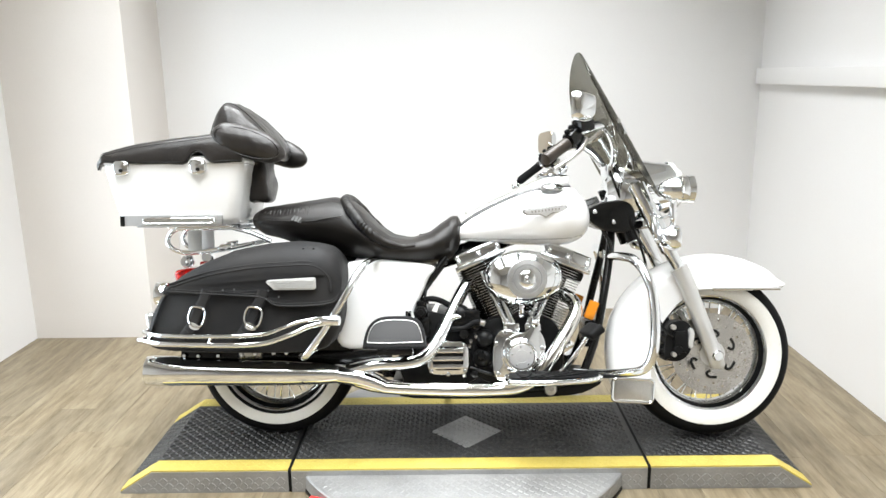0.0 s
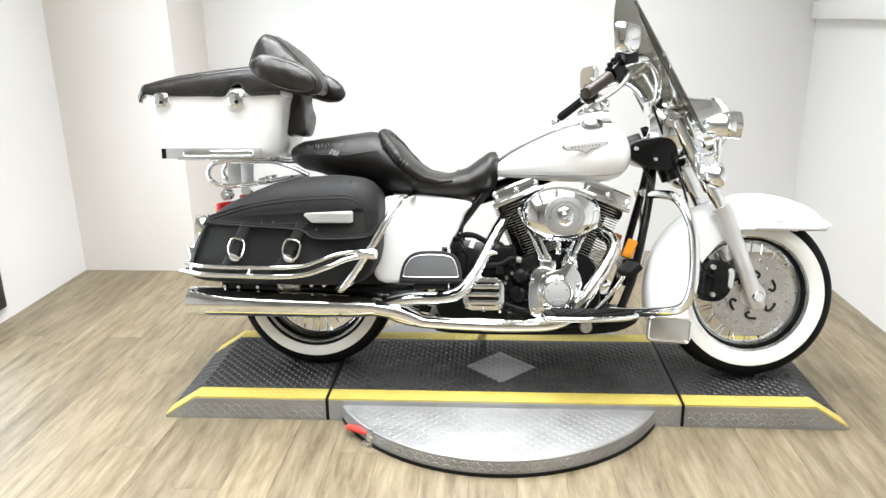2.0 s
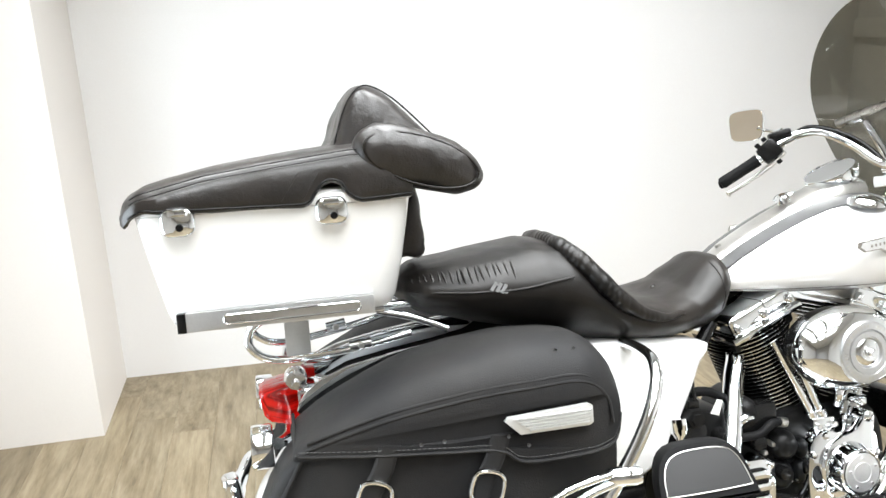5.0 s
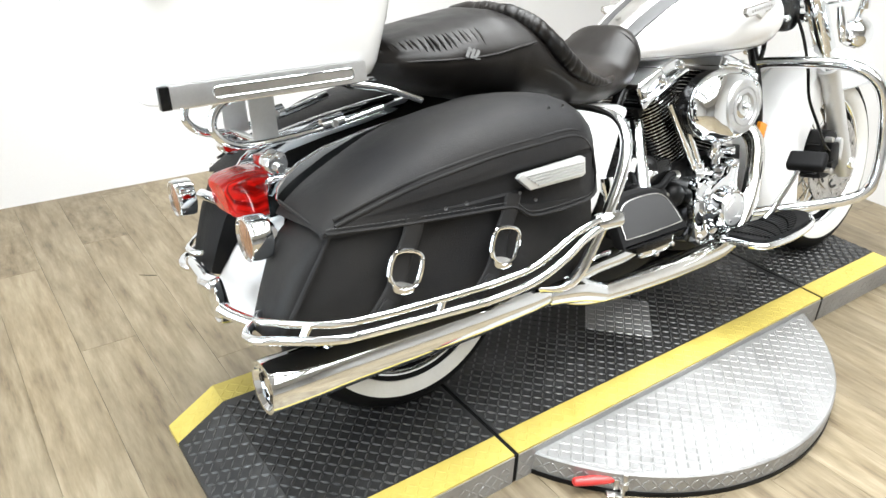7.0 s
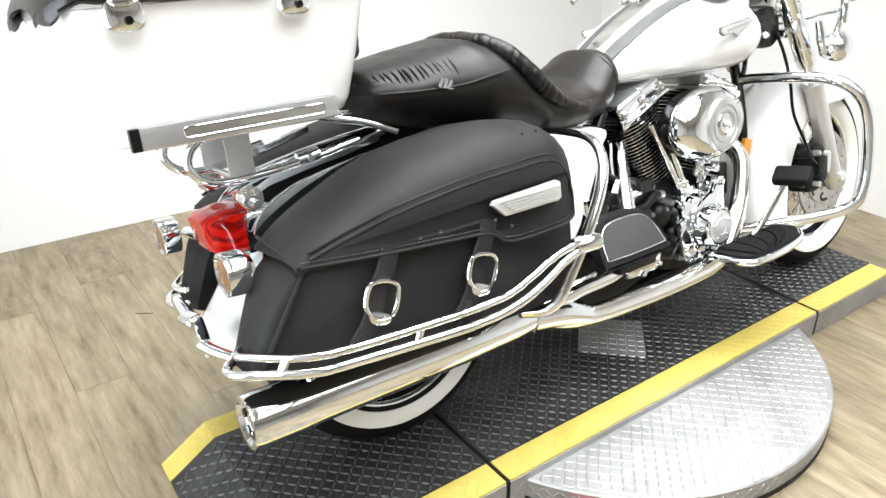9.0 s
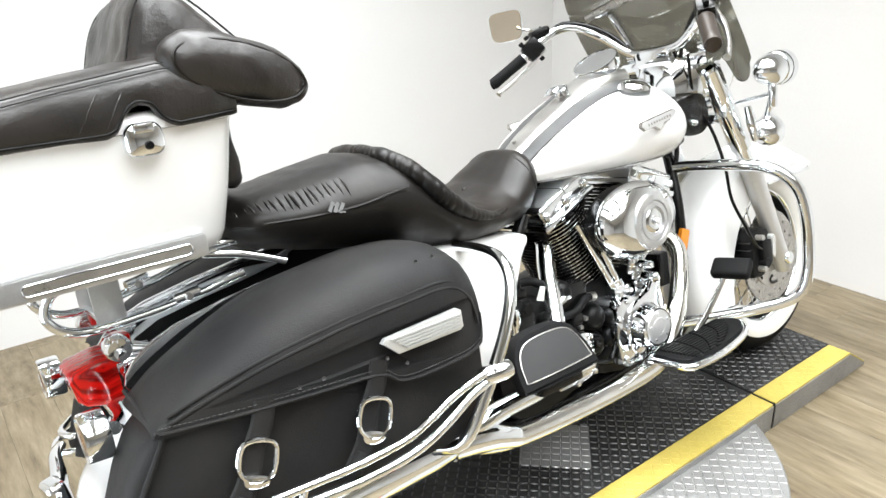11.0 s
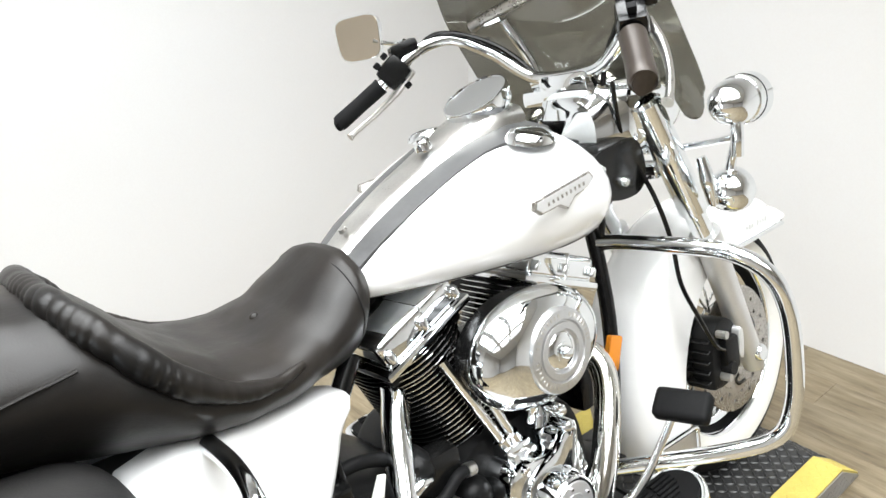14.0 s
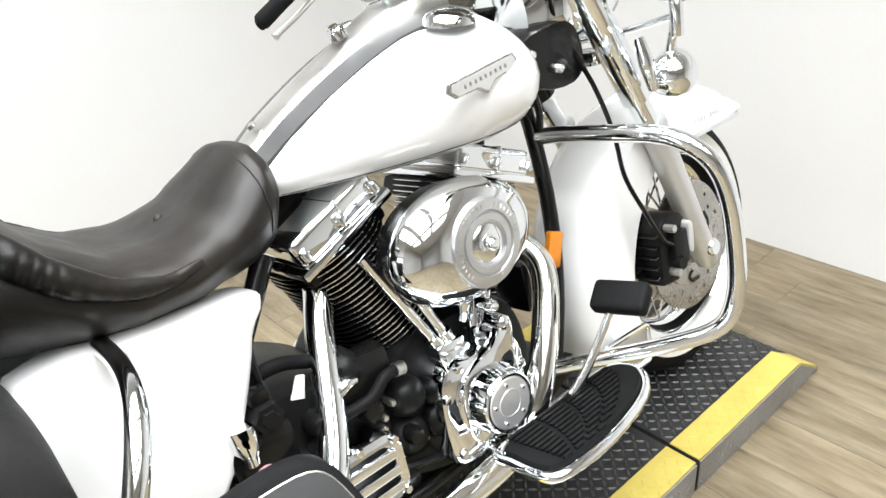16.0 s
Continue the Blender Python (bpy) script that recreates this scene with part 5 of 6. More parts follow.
part("front_header", tube([(1.06, -0.11, 0.515), (1.095, -0.15, 0.485), (1.095, -0.185, 0.445), (1.052, -0.215, 0.375), (1.003, -0.232, 0.30), (0.955, -0.235, 0.235), (0.895, -0.235, 0.20), (0.8, -0.235, 0.19), (0.6, -0.235, 0.192), (0.4, -0.23, 0.205), (0.29, -0.218, 0.235)], 0.0245, 18, 5), WORN_CHROME, bike, "chrome front exhaust header", 40, CR)
part("collector", tube([(0.42, -0.234, 0.205), (0.34, -0.225, 0.235), (0.26, -0.215, 0.246)], [0.026, 0.034, 0.034], 18, 4), CHROME, bike, "", 40, CR)

# ---------------------------------------------------------------- engine: an air-cooled V-twin
eng = bmesh.new()
slab(round_outline([(0.74, 0.22), (0.72, 0.33), (0.78, 0.42), (0.90, 0.44), (1.02, 0.42), (1.06, 0.33), (1.04, 0.22), (0.9, 0.17)], 4), -0.15, 0.15, 0.02, eng)
slab(round_outline([(0.48, 0.20), (0.47, 0.38), (0.56, 0.46), (0.70, 0.42), (0.78, 0.34), (0.76, 0.22), (0.62, 0.17)], 4), -0.15, 0.17, 0.02, eng)
engine = part("engine", eng, BLACKMATT, bike, "black and chrome V-twin engine", 50, CR)
for x, z, r in ((0.70, 0.38, 0.02), (0.76, 0.30, 0.016), (0.735, 0.235, 0.015), (0.62, 0.40, 0.022)):
    part("case_boss", lathe([(0, -0.19), (r * 0.8, -0.188), (r, -0.178), (r, -0.14)], 20, Matrix.Translation((x, 0, z))), BLACK, engine)
part("starter", box(0.12, 0.05, 0.07, (0.70, -0.145, 0.43), 0.014), BLACK, engine)
part("oil_filler", box(0.10, 0.04, 0.08, (0.53, -0.155, 0.40), 0.014), BLACK, engine)
for k, (cx, cz) in enumerate(((0.848, 0.388), (0.952, 0.388))):
    tilt = 22.5 if k else -22.5
    M = Matrix.Translation((cx, 0, cz)) @ Matrix.Rotation(radians(tilt), 4, "Y")
    cyl = part("cylinder", lathe([(0, 0), (0.066, 0), (0.066, 0.2), (0, 0.2)], 28, M @ Matrix.Translation((0, 0, 0.05)) @ Matrix.Rotation(radians(90), 4, "X")), BLACK, engine, "finned black cylinder")
    fin = slab(rrect(0.014, 0, 0.182, 0.205, 0.084, 8), -0.0015, 0.0015, 0.0007, None, 1)
    bmesh.ops.recalc_face_normals(fin, faces=fin.faces)
    for face in fin.faces:
        face.material_index = 1 if abs(face.normal.y) < 0.5 else 0
    me = finish("fin", fin, [BLACK, FINEDGE])
    for q in range(22):
        w = 1.0 if q < 18 else 1.05
        share("fin", me, cyl, M @ Matrix.Translation((0, -0.03, 0.04 + 0.0098 * q)) @ Matrix.Rotation(radians(90), 4, "X") @ Matrix.Diagonal((w, 1, w, 1)))
    hd = bmesh.new()
    box(0.170, 0.186, 0.036, (0.018, -0.02, 0.237), 0.012, 2, hd)
    bmesh.ops.transform(hd, matrix=M, verts=hd.verts)
    part("cylinder_head", hd, BLACKMATT, cyl, "black cylinder head")
    rk = bmesh.new()
    box(0.194, 0.228, 0.016, (0.018, -0.031, 0.263), 0.006, 2, rk)
    box(0.170, 0.214, 0.050, (0.018, -0.030, 0.291), 0.012, 3, rk)
    for dx in (-0.055, 0.02, 0.095):
        for dy in (-0.140, 0.06):
            lathe([(0, 0.010), (0.006, 0.010), (0.009, 0.006), (0.009, -0.008)], 10, Matrix.Translation((dx, dy, 0.288)) @ Matrix.Rotation(radians(90), 4, "X"), rk)
    box(0.004, 0.217, 0.052, (0.030, -0.030, 0.2915), 0.001, 1, rk)
    bmesh.ops.transform(rk, matrix=M, verts=rk.verts)
    part("rocker_box", rk, CHROME, cyl, "chrome rocker cover")
# pushrod tubes
for x0, x1, z1 in ((0.855, 0.765, 0.60), (0.877, 0.80, 0.605), (0.93, 1.005, 0.605), (0.952, 1.04, 0.60)):
    pr = part("pushrod_tube", tube([(x0, -0.168, 0.405), (x1, -0.155, z1)], 0.0095, 12, 0), CHROME, engine, "chrome pushrod tube")
    part("pushrod_seal", tube([(x0 + (x1 - x0) * 0.02, -0.168, 0.41), (x0 + (x1 - x0) * 0.12, -0.1665, 0.43)], 0.0135, 12, 0), CHROME, pr)
for x in (0.868, 0.945):
    lb = part("lifter_block", box(0.06, 0.04, 0.035, (x, -0.165, 0.398), 0.008), CHROME, engine, "chrome lifter cover")
    for dx in (-0.02, 0.02):
        part("bolt", lathe([(0, -0.012), (0.006, -0.012), (0.006, 0)], 8, Matrix.Translation((x + dx, -0.184, 0.40))), STEEL, lb)
# cam cover with its round timer cover
cc = slab(round_outline([(0.808, 0.225), (0.802, 0.35), (0.835, 0.395), (0.90, 0.385), (0.96, 0.395), (0.988, 0.34), (0.97, 0.25), (0.90, 0.215)], 4), -0.215, -0.14, 0.012)
cam_cover = part("cam_cover", cc, CHROME, engine, "chrome cam cover", 50)
for x, z in ((0.818, 0.24), (0.812, 0.345), (0.845, 0.385), (0.955, 0.385), (0.975, 0.33), (0.955, 0.245), (0.875, 0.222)):
    part("cover_bolt", lathe([(0, -0.222), (0.007, -0.221), (0.009, -0.215), (0.009, -0.2)], 10, Matrix.Translation((x, 0, z))), CHROME, engine)
T5 = Matrix.Translation((0.897, 0, 0.308))
part("timer_cover", lathe([(0.0455, -0.262), (0.0485, -0.2625), (0.051, -0.260), (0.0525, -0.255), (0.0585, -0.226), (0.060, -0.220), (0.067, -0.217), (0.069, -0.21)], 48, T5), CHROME, cam_cover, "tapering chrome timer cover")
part("timer_groove", lathe([(0.0435, -0.2605), (0.0458, -0.2605)], 48, T5), BLACK, cam_cover, "black ring round the insert")
part("timer_insert", lathe([(0, -0.2632), (0.021, -0.2632), (0.0215, -0.2638), (0.0235, -0.2638), (0.024, -0.2632), (0.0425, -0.2632), (0.044, -0.261)], 48, T5), BRUSHED, cam_cover, "brushed round insert")
for k in range(5):
    a = 2 * math.pi * k / 5 + 0.4
    part("insert_screw", lathe([(0, -0.2662), (0.0028, -0.2658), (0.0034, -0.263)], 8, T5 @ Matrix.Translation((0.034 * math.cos(a), 0, 0.034 * math.sin(a)))), CHROME, cam_cover)
# raised shoulder that carries the timer cover, and the breather boss above it
shoulder = slab(round_outline([(0.842, 0.262), (0.838, 0.345), (0.868, 0.375), (0.918, 0.392), (0.948, 0.425), (0.968, 0.415), (0.962, 0.36), (0.968, 0.275), (0.92, 0.236), (0.87, 0.236)], 4), -0.224, -0.205, 0.006)
part("cover_shoulder", shoulder, CHROME, cam_cover, "raised chrome shoulder", 50)
for x, z, r in ((0.950, 0.418, 0.013), (0.936, 0.455, 0.010)):
    part("breather_boss", lathe([(0, -0.232), (r * 0.6, -0.231), (r, -0.226), (r * 1.1, -0.19)], 16, Matrix.Translation((x, 0, z))), CHROME, cam_cover)
# gearbox side cover, ribbed chrome
gb = slab(rrect(0.642, 0.297, 0.148, 0.120, 0.035, 5), -0.215, -0.14, 0.010)
for x, z in ((0.582, 0.342), (0.702, 0.342), (0.582, 0.252), (0.702, 0.252), (0.642, 0.3535), (0.642, 0.2405)):
    lathe([(0, -0.222), (0.006, -0.221), (0.008, -0.215), (0.008, -0.2)], 10, Matrix.Translation((x, 0, z)), gb)
gear_cover = part("gearbox_cover", gb, CHROME, engine, "ribbed chrome gearbox cover", 50)
# flat black sheet just proud of the cover, behind the ribs
part("cover_black_sheet", slab(rrect(0.642, 0.297, 0.108, 0.084, 0.02, 4), -0.2162, -0.21, 0), BLACK, gear_cover, "thin black sheet between the ribs")
for k in range(3):
    part("cover_rib", box(0.108, 0.014, 0.017, (0.642, -0.219, 0.325 - 0.028 * k), 0.004, 2), CHROME, gear_cover)
for x, z in ((0.738, 0.40), (0.752, 0.355), (0.745, 0.265), (0.70, 0.225), (0.69, 0.41)):
    part("case_bolt", lathe([(0, -0.160), (0.005, -0.160), (0.007, -0.156), (0.007, -0.13)], 10, Matrix.Translation((x, 0, z))), STEEL, engine)
# hoses, bosses and fittings on the gearbox side
NEWF = CR.inverted()


def fit_on(name, bm, material, label=""):
    return part(name, bm, material, engine, label, 50, NEWF)


fit_on("oil_hose", tube([(0.60, -0.15, 0.365), (0.647, -0.168, 0.399), (0.70, -0.175, 0.405), (0.735, -0.172, 0.424), (0.758, -0.168, 0.424)], 0.0095, 12), RUBBER, "black rubber oil hose")
fit_on("hose_clamp", tube([(0.757, -0.168, 0.424), (0.774, -0.166, 0.420)], 0.0115, 14, 0), STEEL, "steel hose clamp")
for x, z, r, d in ((0.775, 0.362, 0.034, 0.182), (0.766, 0.291, 0.036, 0.178), (0.705, 0.31, 0.03, 0.168), (0.69, 0.45, 0.03, 0.165)):
    fit_on("case_dome", lathe([(0, -d), (r * 0.45, -d + 0.002), (r * 0.8, -d + 0.010), (r, -d + 0.024), (r * 1.06, -0.11)], 20, Matrix.Translation((x, 0, z))), BLACKMATT)
for x, z in ((0.743, 0.371), (0.724, 0.354), (0.719, 0.336), (0.788, 0.278), (0.742, 0.230)):
    fit_on("case_screw", lathe([(0, -0.168), (0.0045, -0.168), (0.0065, -0.164), (0.0065, -0.13)], 10, Matrix.Translation((x, 0, z))), STEEL)
fit_on("gear_rod", tube([(0.72, -0.172, 0.262), (0.80, -0.172, 0.236), (0.86, -0.17, 0.225)], 0.008, 10), BLACK, "black shift rod")
# small white plate where white shows between header and side cover
fit_on("white_plate", slab([(-0.012, -0.014), (0.007, -0.018), (0.012, 0.016), (0.0, 0.018)], -0.003, 0.003, 0.001), WHITEWALL, "small tilted white plate").matrix_basis = NEWF @ pose(0.600, -0.168, 0.480, 0, 8, 0)
fit_on("cable_end", tube([(0.655, -0.165, 0.437), (0.672, -0.168, 0.445), (0.69, -0.168, 0.444)], [0.012, 0.010, 0.006], 12), CHROME, "chrome cable fitting")
sensor = fit_on("pressure_sensor", lathe([(0, -0.182), (0.013, -0.182), (0.014, -0.178), (0.022, -0.177), (0.024, -0.17), (0.024, -0.11)], 6, Matrix.Translation((0.546, 0, 0.463))), BLACKMATT, "black hexagonal sensor body")
part("sensor_plug", box(0.03, 0.03, 0.025, (0.546, -0.15, 0.49), 0.006), BLACK, sensor)
fit_on("chrome_cup", lathe([(0, 0.03), (0.010, 0.028), (0.012, 0.015), (0.021, 0.0), (0.022, -0.03), (0, -0.03)], 20, Matrix.Translation((0.508, -0.165, 0.437)) @ Matrix.Rotation(radians(-100), 4, "X")), CHROME, "chrome reservoir cup")
fit_on("filler_cap", lathe([(0, 0.006), (0.014, 0.005), (0.017, 0.0), (0.017, -0.012)], 20, Matrix.Translation((0.52, -0.175, 0.385)) @ Matrix.Rotation(radians(150), 4, "X")), PINKCAP, "faded pink filler cap")
for pts in ([(0.58, -0.10, 0.58), (0.562, -0.135, 0.52), (0.57, -0.145, 0.45), (0.60, -0.13, 0.38)], [(0.555, -0.10, 0.58), (0.53, -0.135, 0.52), (0.525, -0.14, 0.46), (0.50, -0.12, 0.38)]):
    fit_on("wiring", tube(pts, 0.005, 8), BLACK, "black wiring loom")
# air cleaner: chrome oval with a round insert
oval = Matrix.Translation((0.910, 0, 0.578)) @ Matrix.Diagonal((1.0, 1, 0.70, 1))
ac = part("air_cleaner", lathe([(0, -0.263), (0.06, -0.262), (0.085, -0.2585), (0.106, -0.252), (0.122, -0.242), (0.133, -0.229), (0.138, -0.215), (0.138, -0.207), (0.132, -0.198), (0.0, -0.198)], 64, oval), CHROME, engine, "oval chrome air cleaner cover")
AC = Matrix.Translation((0.919, 0.008, 0.576)) @ Matrix.Diagonal((0.84, 1, 0.84, 1))
part("insert_ring", lathe([(0.084, -0.258), (0.0825, -0.270), (0.079, -0.2745), (0.061, -0.2765), (0.0585, -0.2725), (0.056, -0.2725), (0.0545, -0.276), (0.043, -0.2765), (0.0415, -0.272), (0, -0.272)], 56, AC), SATIN, ac, "satin grey round insert")
part("insert_disc", lathe([(0, -0.2775), (0.020, -0.2775), (0.032, -0.2755), (0.038, -0.272), (0.0395, -0.270)], 40, AC), CHROME, ac, "chrome inner disc")
part("centre_cap", lathe([(0, -0.291), (0.008, -0.290), (0.012, -0.286), (0.013, -0.279), (0.019, -0.2785), (0.021, -0.272)], 28, AC), CHROME, ac, "chrome centre cap")
lt = bmesh.new()
for k in range(44):
    if k % 11 in (9, 10):
        continue
    a = 2 * math.pi * k / 44
    join(lt, box(0.0036, 0.0008, 0.0064, (0, 0, 0)), Matrix.Translation((0.919 + 0.0588 * math.cos(a), -0.2681, 0.576 + 0.0588 * math.sin(a))) @ Matrix.Rotation(radians(90) - a, 4, "Y"))
tagged(part("insert_lettering", lt, STEEL, ac, "", 0), "ring of small etched marks", kind="stuff")
part("backing_plate", lathe([(0, -0.16), (0.125, -0.16), (0.130, -0.1985), (0, -0.1985)], 48, oval), BLACK, ac)
part("intake", box(0.10, 0.12, 0.08, (0.905, -0.11, 0.56), 0.02), BLACK, engine)
part("horn_bracket", tube([(0.905, -0.175, 0.505), (0.905, -0.19, 0.47), (0.905, -0.18, 0.44)], 0.010, 10), CHROME, engine)

# ---------------------------------------------------------------- frame, boards, guards
fr = part("frame", tube([(1.262, 0, 0.86), (1.25, -0.06, 0.70), (1.21, -0.115, 0.50), (1.16, -0.13, 0.30), (1.08, -0.135, 0.195), (0.8, -0.135, 0.165), (0.45, -0.135, 0.175), (0.30, -0.12, 0.24)], 0.015, 14), BLACK, bike, "black tubular frame", 40, CR)
part("downtube", tube([(1.262, 0, 0.86), (1.25, 0.06, 0.70), (1.21, 0.115, 0.50), (1.16, 0.13, 0.30), (1.08, 0.135, 0.195), (0.8, 0.135, 0.165), (0.45, 0.135, 0.175), (0.30, 0.12, 0.24)], 0.015, 14), BLACK, fr)
part("backbone", tube([(1.22, 0, 0.84), (0.9, 0, 0.73), (0.62, 0, 0.64)], 0.035, 14), BLACK, fr)
part("seat_rail", tube([(0.64, -0.11, 0.65), (0.50, -0.13, 0.46), (0.43, -0.13, 0.33), (0.42, -0.13, 0.22)], 0.016, 12), BLACK, fr)
part("swingarm", box(0.46, 0.05, 0.06, (0.2, -0.14, 0.29), 0.015), BLACK, fr)
part("battery_box", box(0.26, 0.22, 0.24, (0.40, 0, 0.46), 0.02), BLACK, fr)
part("under_tray", slab(round_outline([(0.46, 0.17), (0.52, 0.135), (1.0, 0.135), (1.16, 0.16), (1.15, 0.215), (0.5, 0.215)], 3), -0.12, 0.12, 0.01), BLACKMATT, fr, "black lower frame tray")
part("pivot_bolt", lathe([(0, -0.150), (0.009, -0.150), (0.010, -0.156), (0.021, -0.155), (0.024, -0.148), (0.024, -0.12)], 20, Matrix.Translation((1.01, 0, 0.172))), STEEL, fr, "steel pivot ring")
part("inner_plate", slab([(-0.34, 0.34), (0.3, 0.30), (0.3, 0.56), (-0.3, 0.56)], -0.150, -0.142, 0.002), BLACK, fr)
part("rectifier", box(0.05, 0.14, 0.10, (1.175, 0, 0.36), 0.008), BLACK, fr)
part("oil_hose", tube([(0.66, -0.12, 0.47), (0.60, -0.135, 0.50), (0.55, -0.13, 0.49), (0.50, -0.12, 0.42)], 0.011, 10), RUBBER, fr)
for sgn in (-1, 1):
    Y = lambda y: -sgn * y
    part("side_reflector", slab(rrect(0, 0, 0.036, 0.068, 0.006), -0.006, 0.006, 0.003), AMBER, fr, "amber side reflector", at=pose(1.158, sgn * 0.158, 0.456, 0, 22, 0))
    part("engine_guard", tube([(1.245, sgn * 0.09, 0.644), (1.247, sgn * 0.14, 0.648), (1.252, sgn * 0.24, 0.648), (1.265, sgn * 0.35, 0.64), (1.287, sgn * 0.408, 0.60), (1.307, sgn * 0.427, 0.53), (1.314, sgn * 0.428, 0.43), (1.309, sgn * 0.422, 0.345), (1.288, sgn * 0.40, 0.288), (1.24, sgn * 0.33, 0.26), (1.155, sgn * 0.20, 0.235), (1.10, sgn * 0.13, 0.225)], 0.0158, 16, 5), CHROME, bike, "chrome engine guard bar", 40, on(sgn))
    # rider board: rubber pad on a chrome edge
    out = round_outline([(0.862, -0.262), (1.04, -0.252), (1.13, -0.256), (1.158, -0.285), (1.15, -0.325), (1.09, -0.366), (0.97, -0.39), (0.875, -0.386), (0.848, -0.365), (0.845, -0.30)], 3)
    own = bmesh.new()
    lo = [own.verts.new((x, Y(y), 0.232)) for x, y in out]
    hi = [own.verts.new((x, Y(y), 0.245)) for x, y in out]
    own.faces.new(lo)
    own.faces.new(hi)
    for j in range(len(lo)):
        own.faces.new((lo[j], lo[(j + 1) % len(lo)], hi[(j + 1) % len(lo)], hi[j]))
    bd = part("footboard", own, CHROME, bike, "chrome-edged rider footboard", 40, on(sgn))
    cx, cy = 0.995, -0.322
    own = bmesh.new()
    ins = [(cx + (x - cx) * 0.95, cy + (y - cy) * 0.86) for x, y in out]
    lo = [own.verts.new((x, Y(y), 0.244)) for x, y in ins]
    hi = [own.verts.new((x, Y(y), 0.254)) for x, y in ins]
    own.faces.new(hi)
    for j in range(len(lo)):
        own.faces.new((lo[j], lo[(j + 1) % len(lo)], hi[(j + 1) % len(lo)], hi[j]))
    part("rubber_pad", own, RUBBER, bd, "black ribbed rubber pad")
    ribs = bmesh.new()
    for k in range(11):
        y = -0.270 - 0.0105 * k
        x0, x1 = 0.868 + 0.001 * k, 1.128 - 0.0014 * k * k
        for q in range(4):
            a, b = x0 + (x1 - x0) * q / 4 + 0.005, x0 + (x1 - x0) * (q + 1) / 4 - 0.005
            box(b - a, 0.006, 0.006, ((a + b) / 2, Y(y), 0.2555), 0, 1, ribs)
    part("pad_ribs", ribs, RUBBER, bd, smooth=0)
    part("edge_rail", tube([(x, Y(y), 0.24) for x, y in out] + [(out[0][0], Y(out[0][1]), 0.24)], 0.0095, 10, 0), CHROME, bd, "chrome edge rail")
    # passenger board folded up
    fo = [(0.360, 0.366), (0.372, 0.42), (0.405, 0.450), (0.47, 0.456), (0.53, 0.450), (0.558, 0.425), (0.572, 0.366), (0.555, 0.354), (0.378, 0.354)]
    lean = Matrix.Identity(4)
    lean[1][2], lean[1][3] = Y(0.585), Y(-0.585 * 0.451)  # its lower edge stands out
    pb = part("passenger_board", slab(round_outline(fo, 3), Y(-0.280), Y(-0.312), 0.007), RUBBER, bike, "black folded passenger footboard, dark grey pad", 40, on(sgn))
    cx, cz = 0.467, 0.403
    line = [(cx + (x - cx) * 0.86, Y(-0.314), cz + (z - cz) * 0.70 + 0.006) for x, z in round_outline(fo, 3)]
    bits = [pb, part("inset_line", tube(line + [line[0]], 0.0011, 6, 0), STEEL, pb, "pale inset line"),
            part("pad", slab([(x, z) for x, _, z in line], Y(-0.310), Y(-0.3145), 0.001), BOARDGREY, pb)]
    for ob in bits:
        ob.data.transform(lean)
    part("hinge", box(0.12, 0.06, 0.028, (0.467, Y(-0.33), 0.345), 0.008), BLACK, pb)
    part("mount", tube([(0.467, Y(-0.31), 0.345), (0.49, Y(-0.23), 0.33), (0.52, Y(-0.12), 0.32)], 0.014, 10), BLACK, pb)
pd = part("brake_pedal", tube([(0.985, -0.245, 0.215), (1.04, -0.275, 0.265), (1.09, -0.295, 0.335), (1.118, -0.308, 0.385)], [0.010, 0.0085, 0.007, 0.007], 12), CHROME, bike, "chrome brake pedal with a rubber pad", 40, CR)
part("pedal_pad", box(0.056, 0.098, 0.030, (0, 0, 0), 0.011, 3), RUBBER, pd, "black rubber pedal pad", at=pose(1.129, -0.322, 0.401, 0, -38, 14))

# ---------------------------------------------------------------- rack, trunk, tail
def rack_loop(y):
    return tube([(-0.06, y * 1.5, 0.715), (-0.18, y * 1.3, 0.692), (-0.31, y, 0.680), (-0.365, y, 0.692), (-0.388, y, 0.725), (-0.365, y, 0.762), (-0.30, y, 0.770), (-0.05, y, 0.770)], 0.0085, 12, 5)


rack = part("luggage_rack", rack_loop(-0.07), CHROME, bike, "chrome tubular luggage rack")
part("rack_loop", rack_loop(0.09), CHROME, rack)
part("rack_cross", tube([(-0.30, -0.07, 0.681), (-0.30, 0.09, 0.681)], 0.007, 10, 0), CHROME, rack)
for sgn in (-1, 1):
    part("rack_plate", slab(rrect(0, 0, 0.05, 0.095, 0.006), -0.002, 0.002, 0.001), SILVER, rack, "flat steel rack bracket", at=pose(-0.29, 0.01 + sgn * 0.075, 0.724))
    part("rack_strut", tube([(-0.13, sgn * 0.12, 0.77), (-0.06, sgn * 0.13, 0.752), (0.01, sgn * 0.14, 0.722)], 0.0075, 10), CHROME, rack)
    part("side_rail", slab(rrect(-0.316, 0.802, 0.345, 0.036, 0.004, 2), sgn * 0.193, sgn * 0.205, 0.002), SATIN, rack, "slotted bright metal side rail")
    if sgn < 0:
        part("end_cap", box(0.016, 0.016, 0.036, (-0.494, sgn * 0.199, 0.802), 0.002), BLACK, rack, "black end cap")
    slot = [(x, sgn * 0.207, z) for x, z in rrect(-0.295, 0.802, 0.25, 0.017, 0.007, 3)]
    part("slot_rim", tube(slot + [slot[0]], 0.0014, 6, 0), CHROME, rack)
    part("slot", slab(rrect(-0.295, 0.802, 0.246, 0.012, 0.005, 2), sgn * 0.2045, sgn * 0.2062, 0), STEEL, rack, "recessed steel slot")
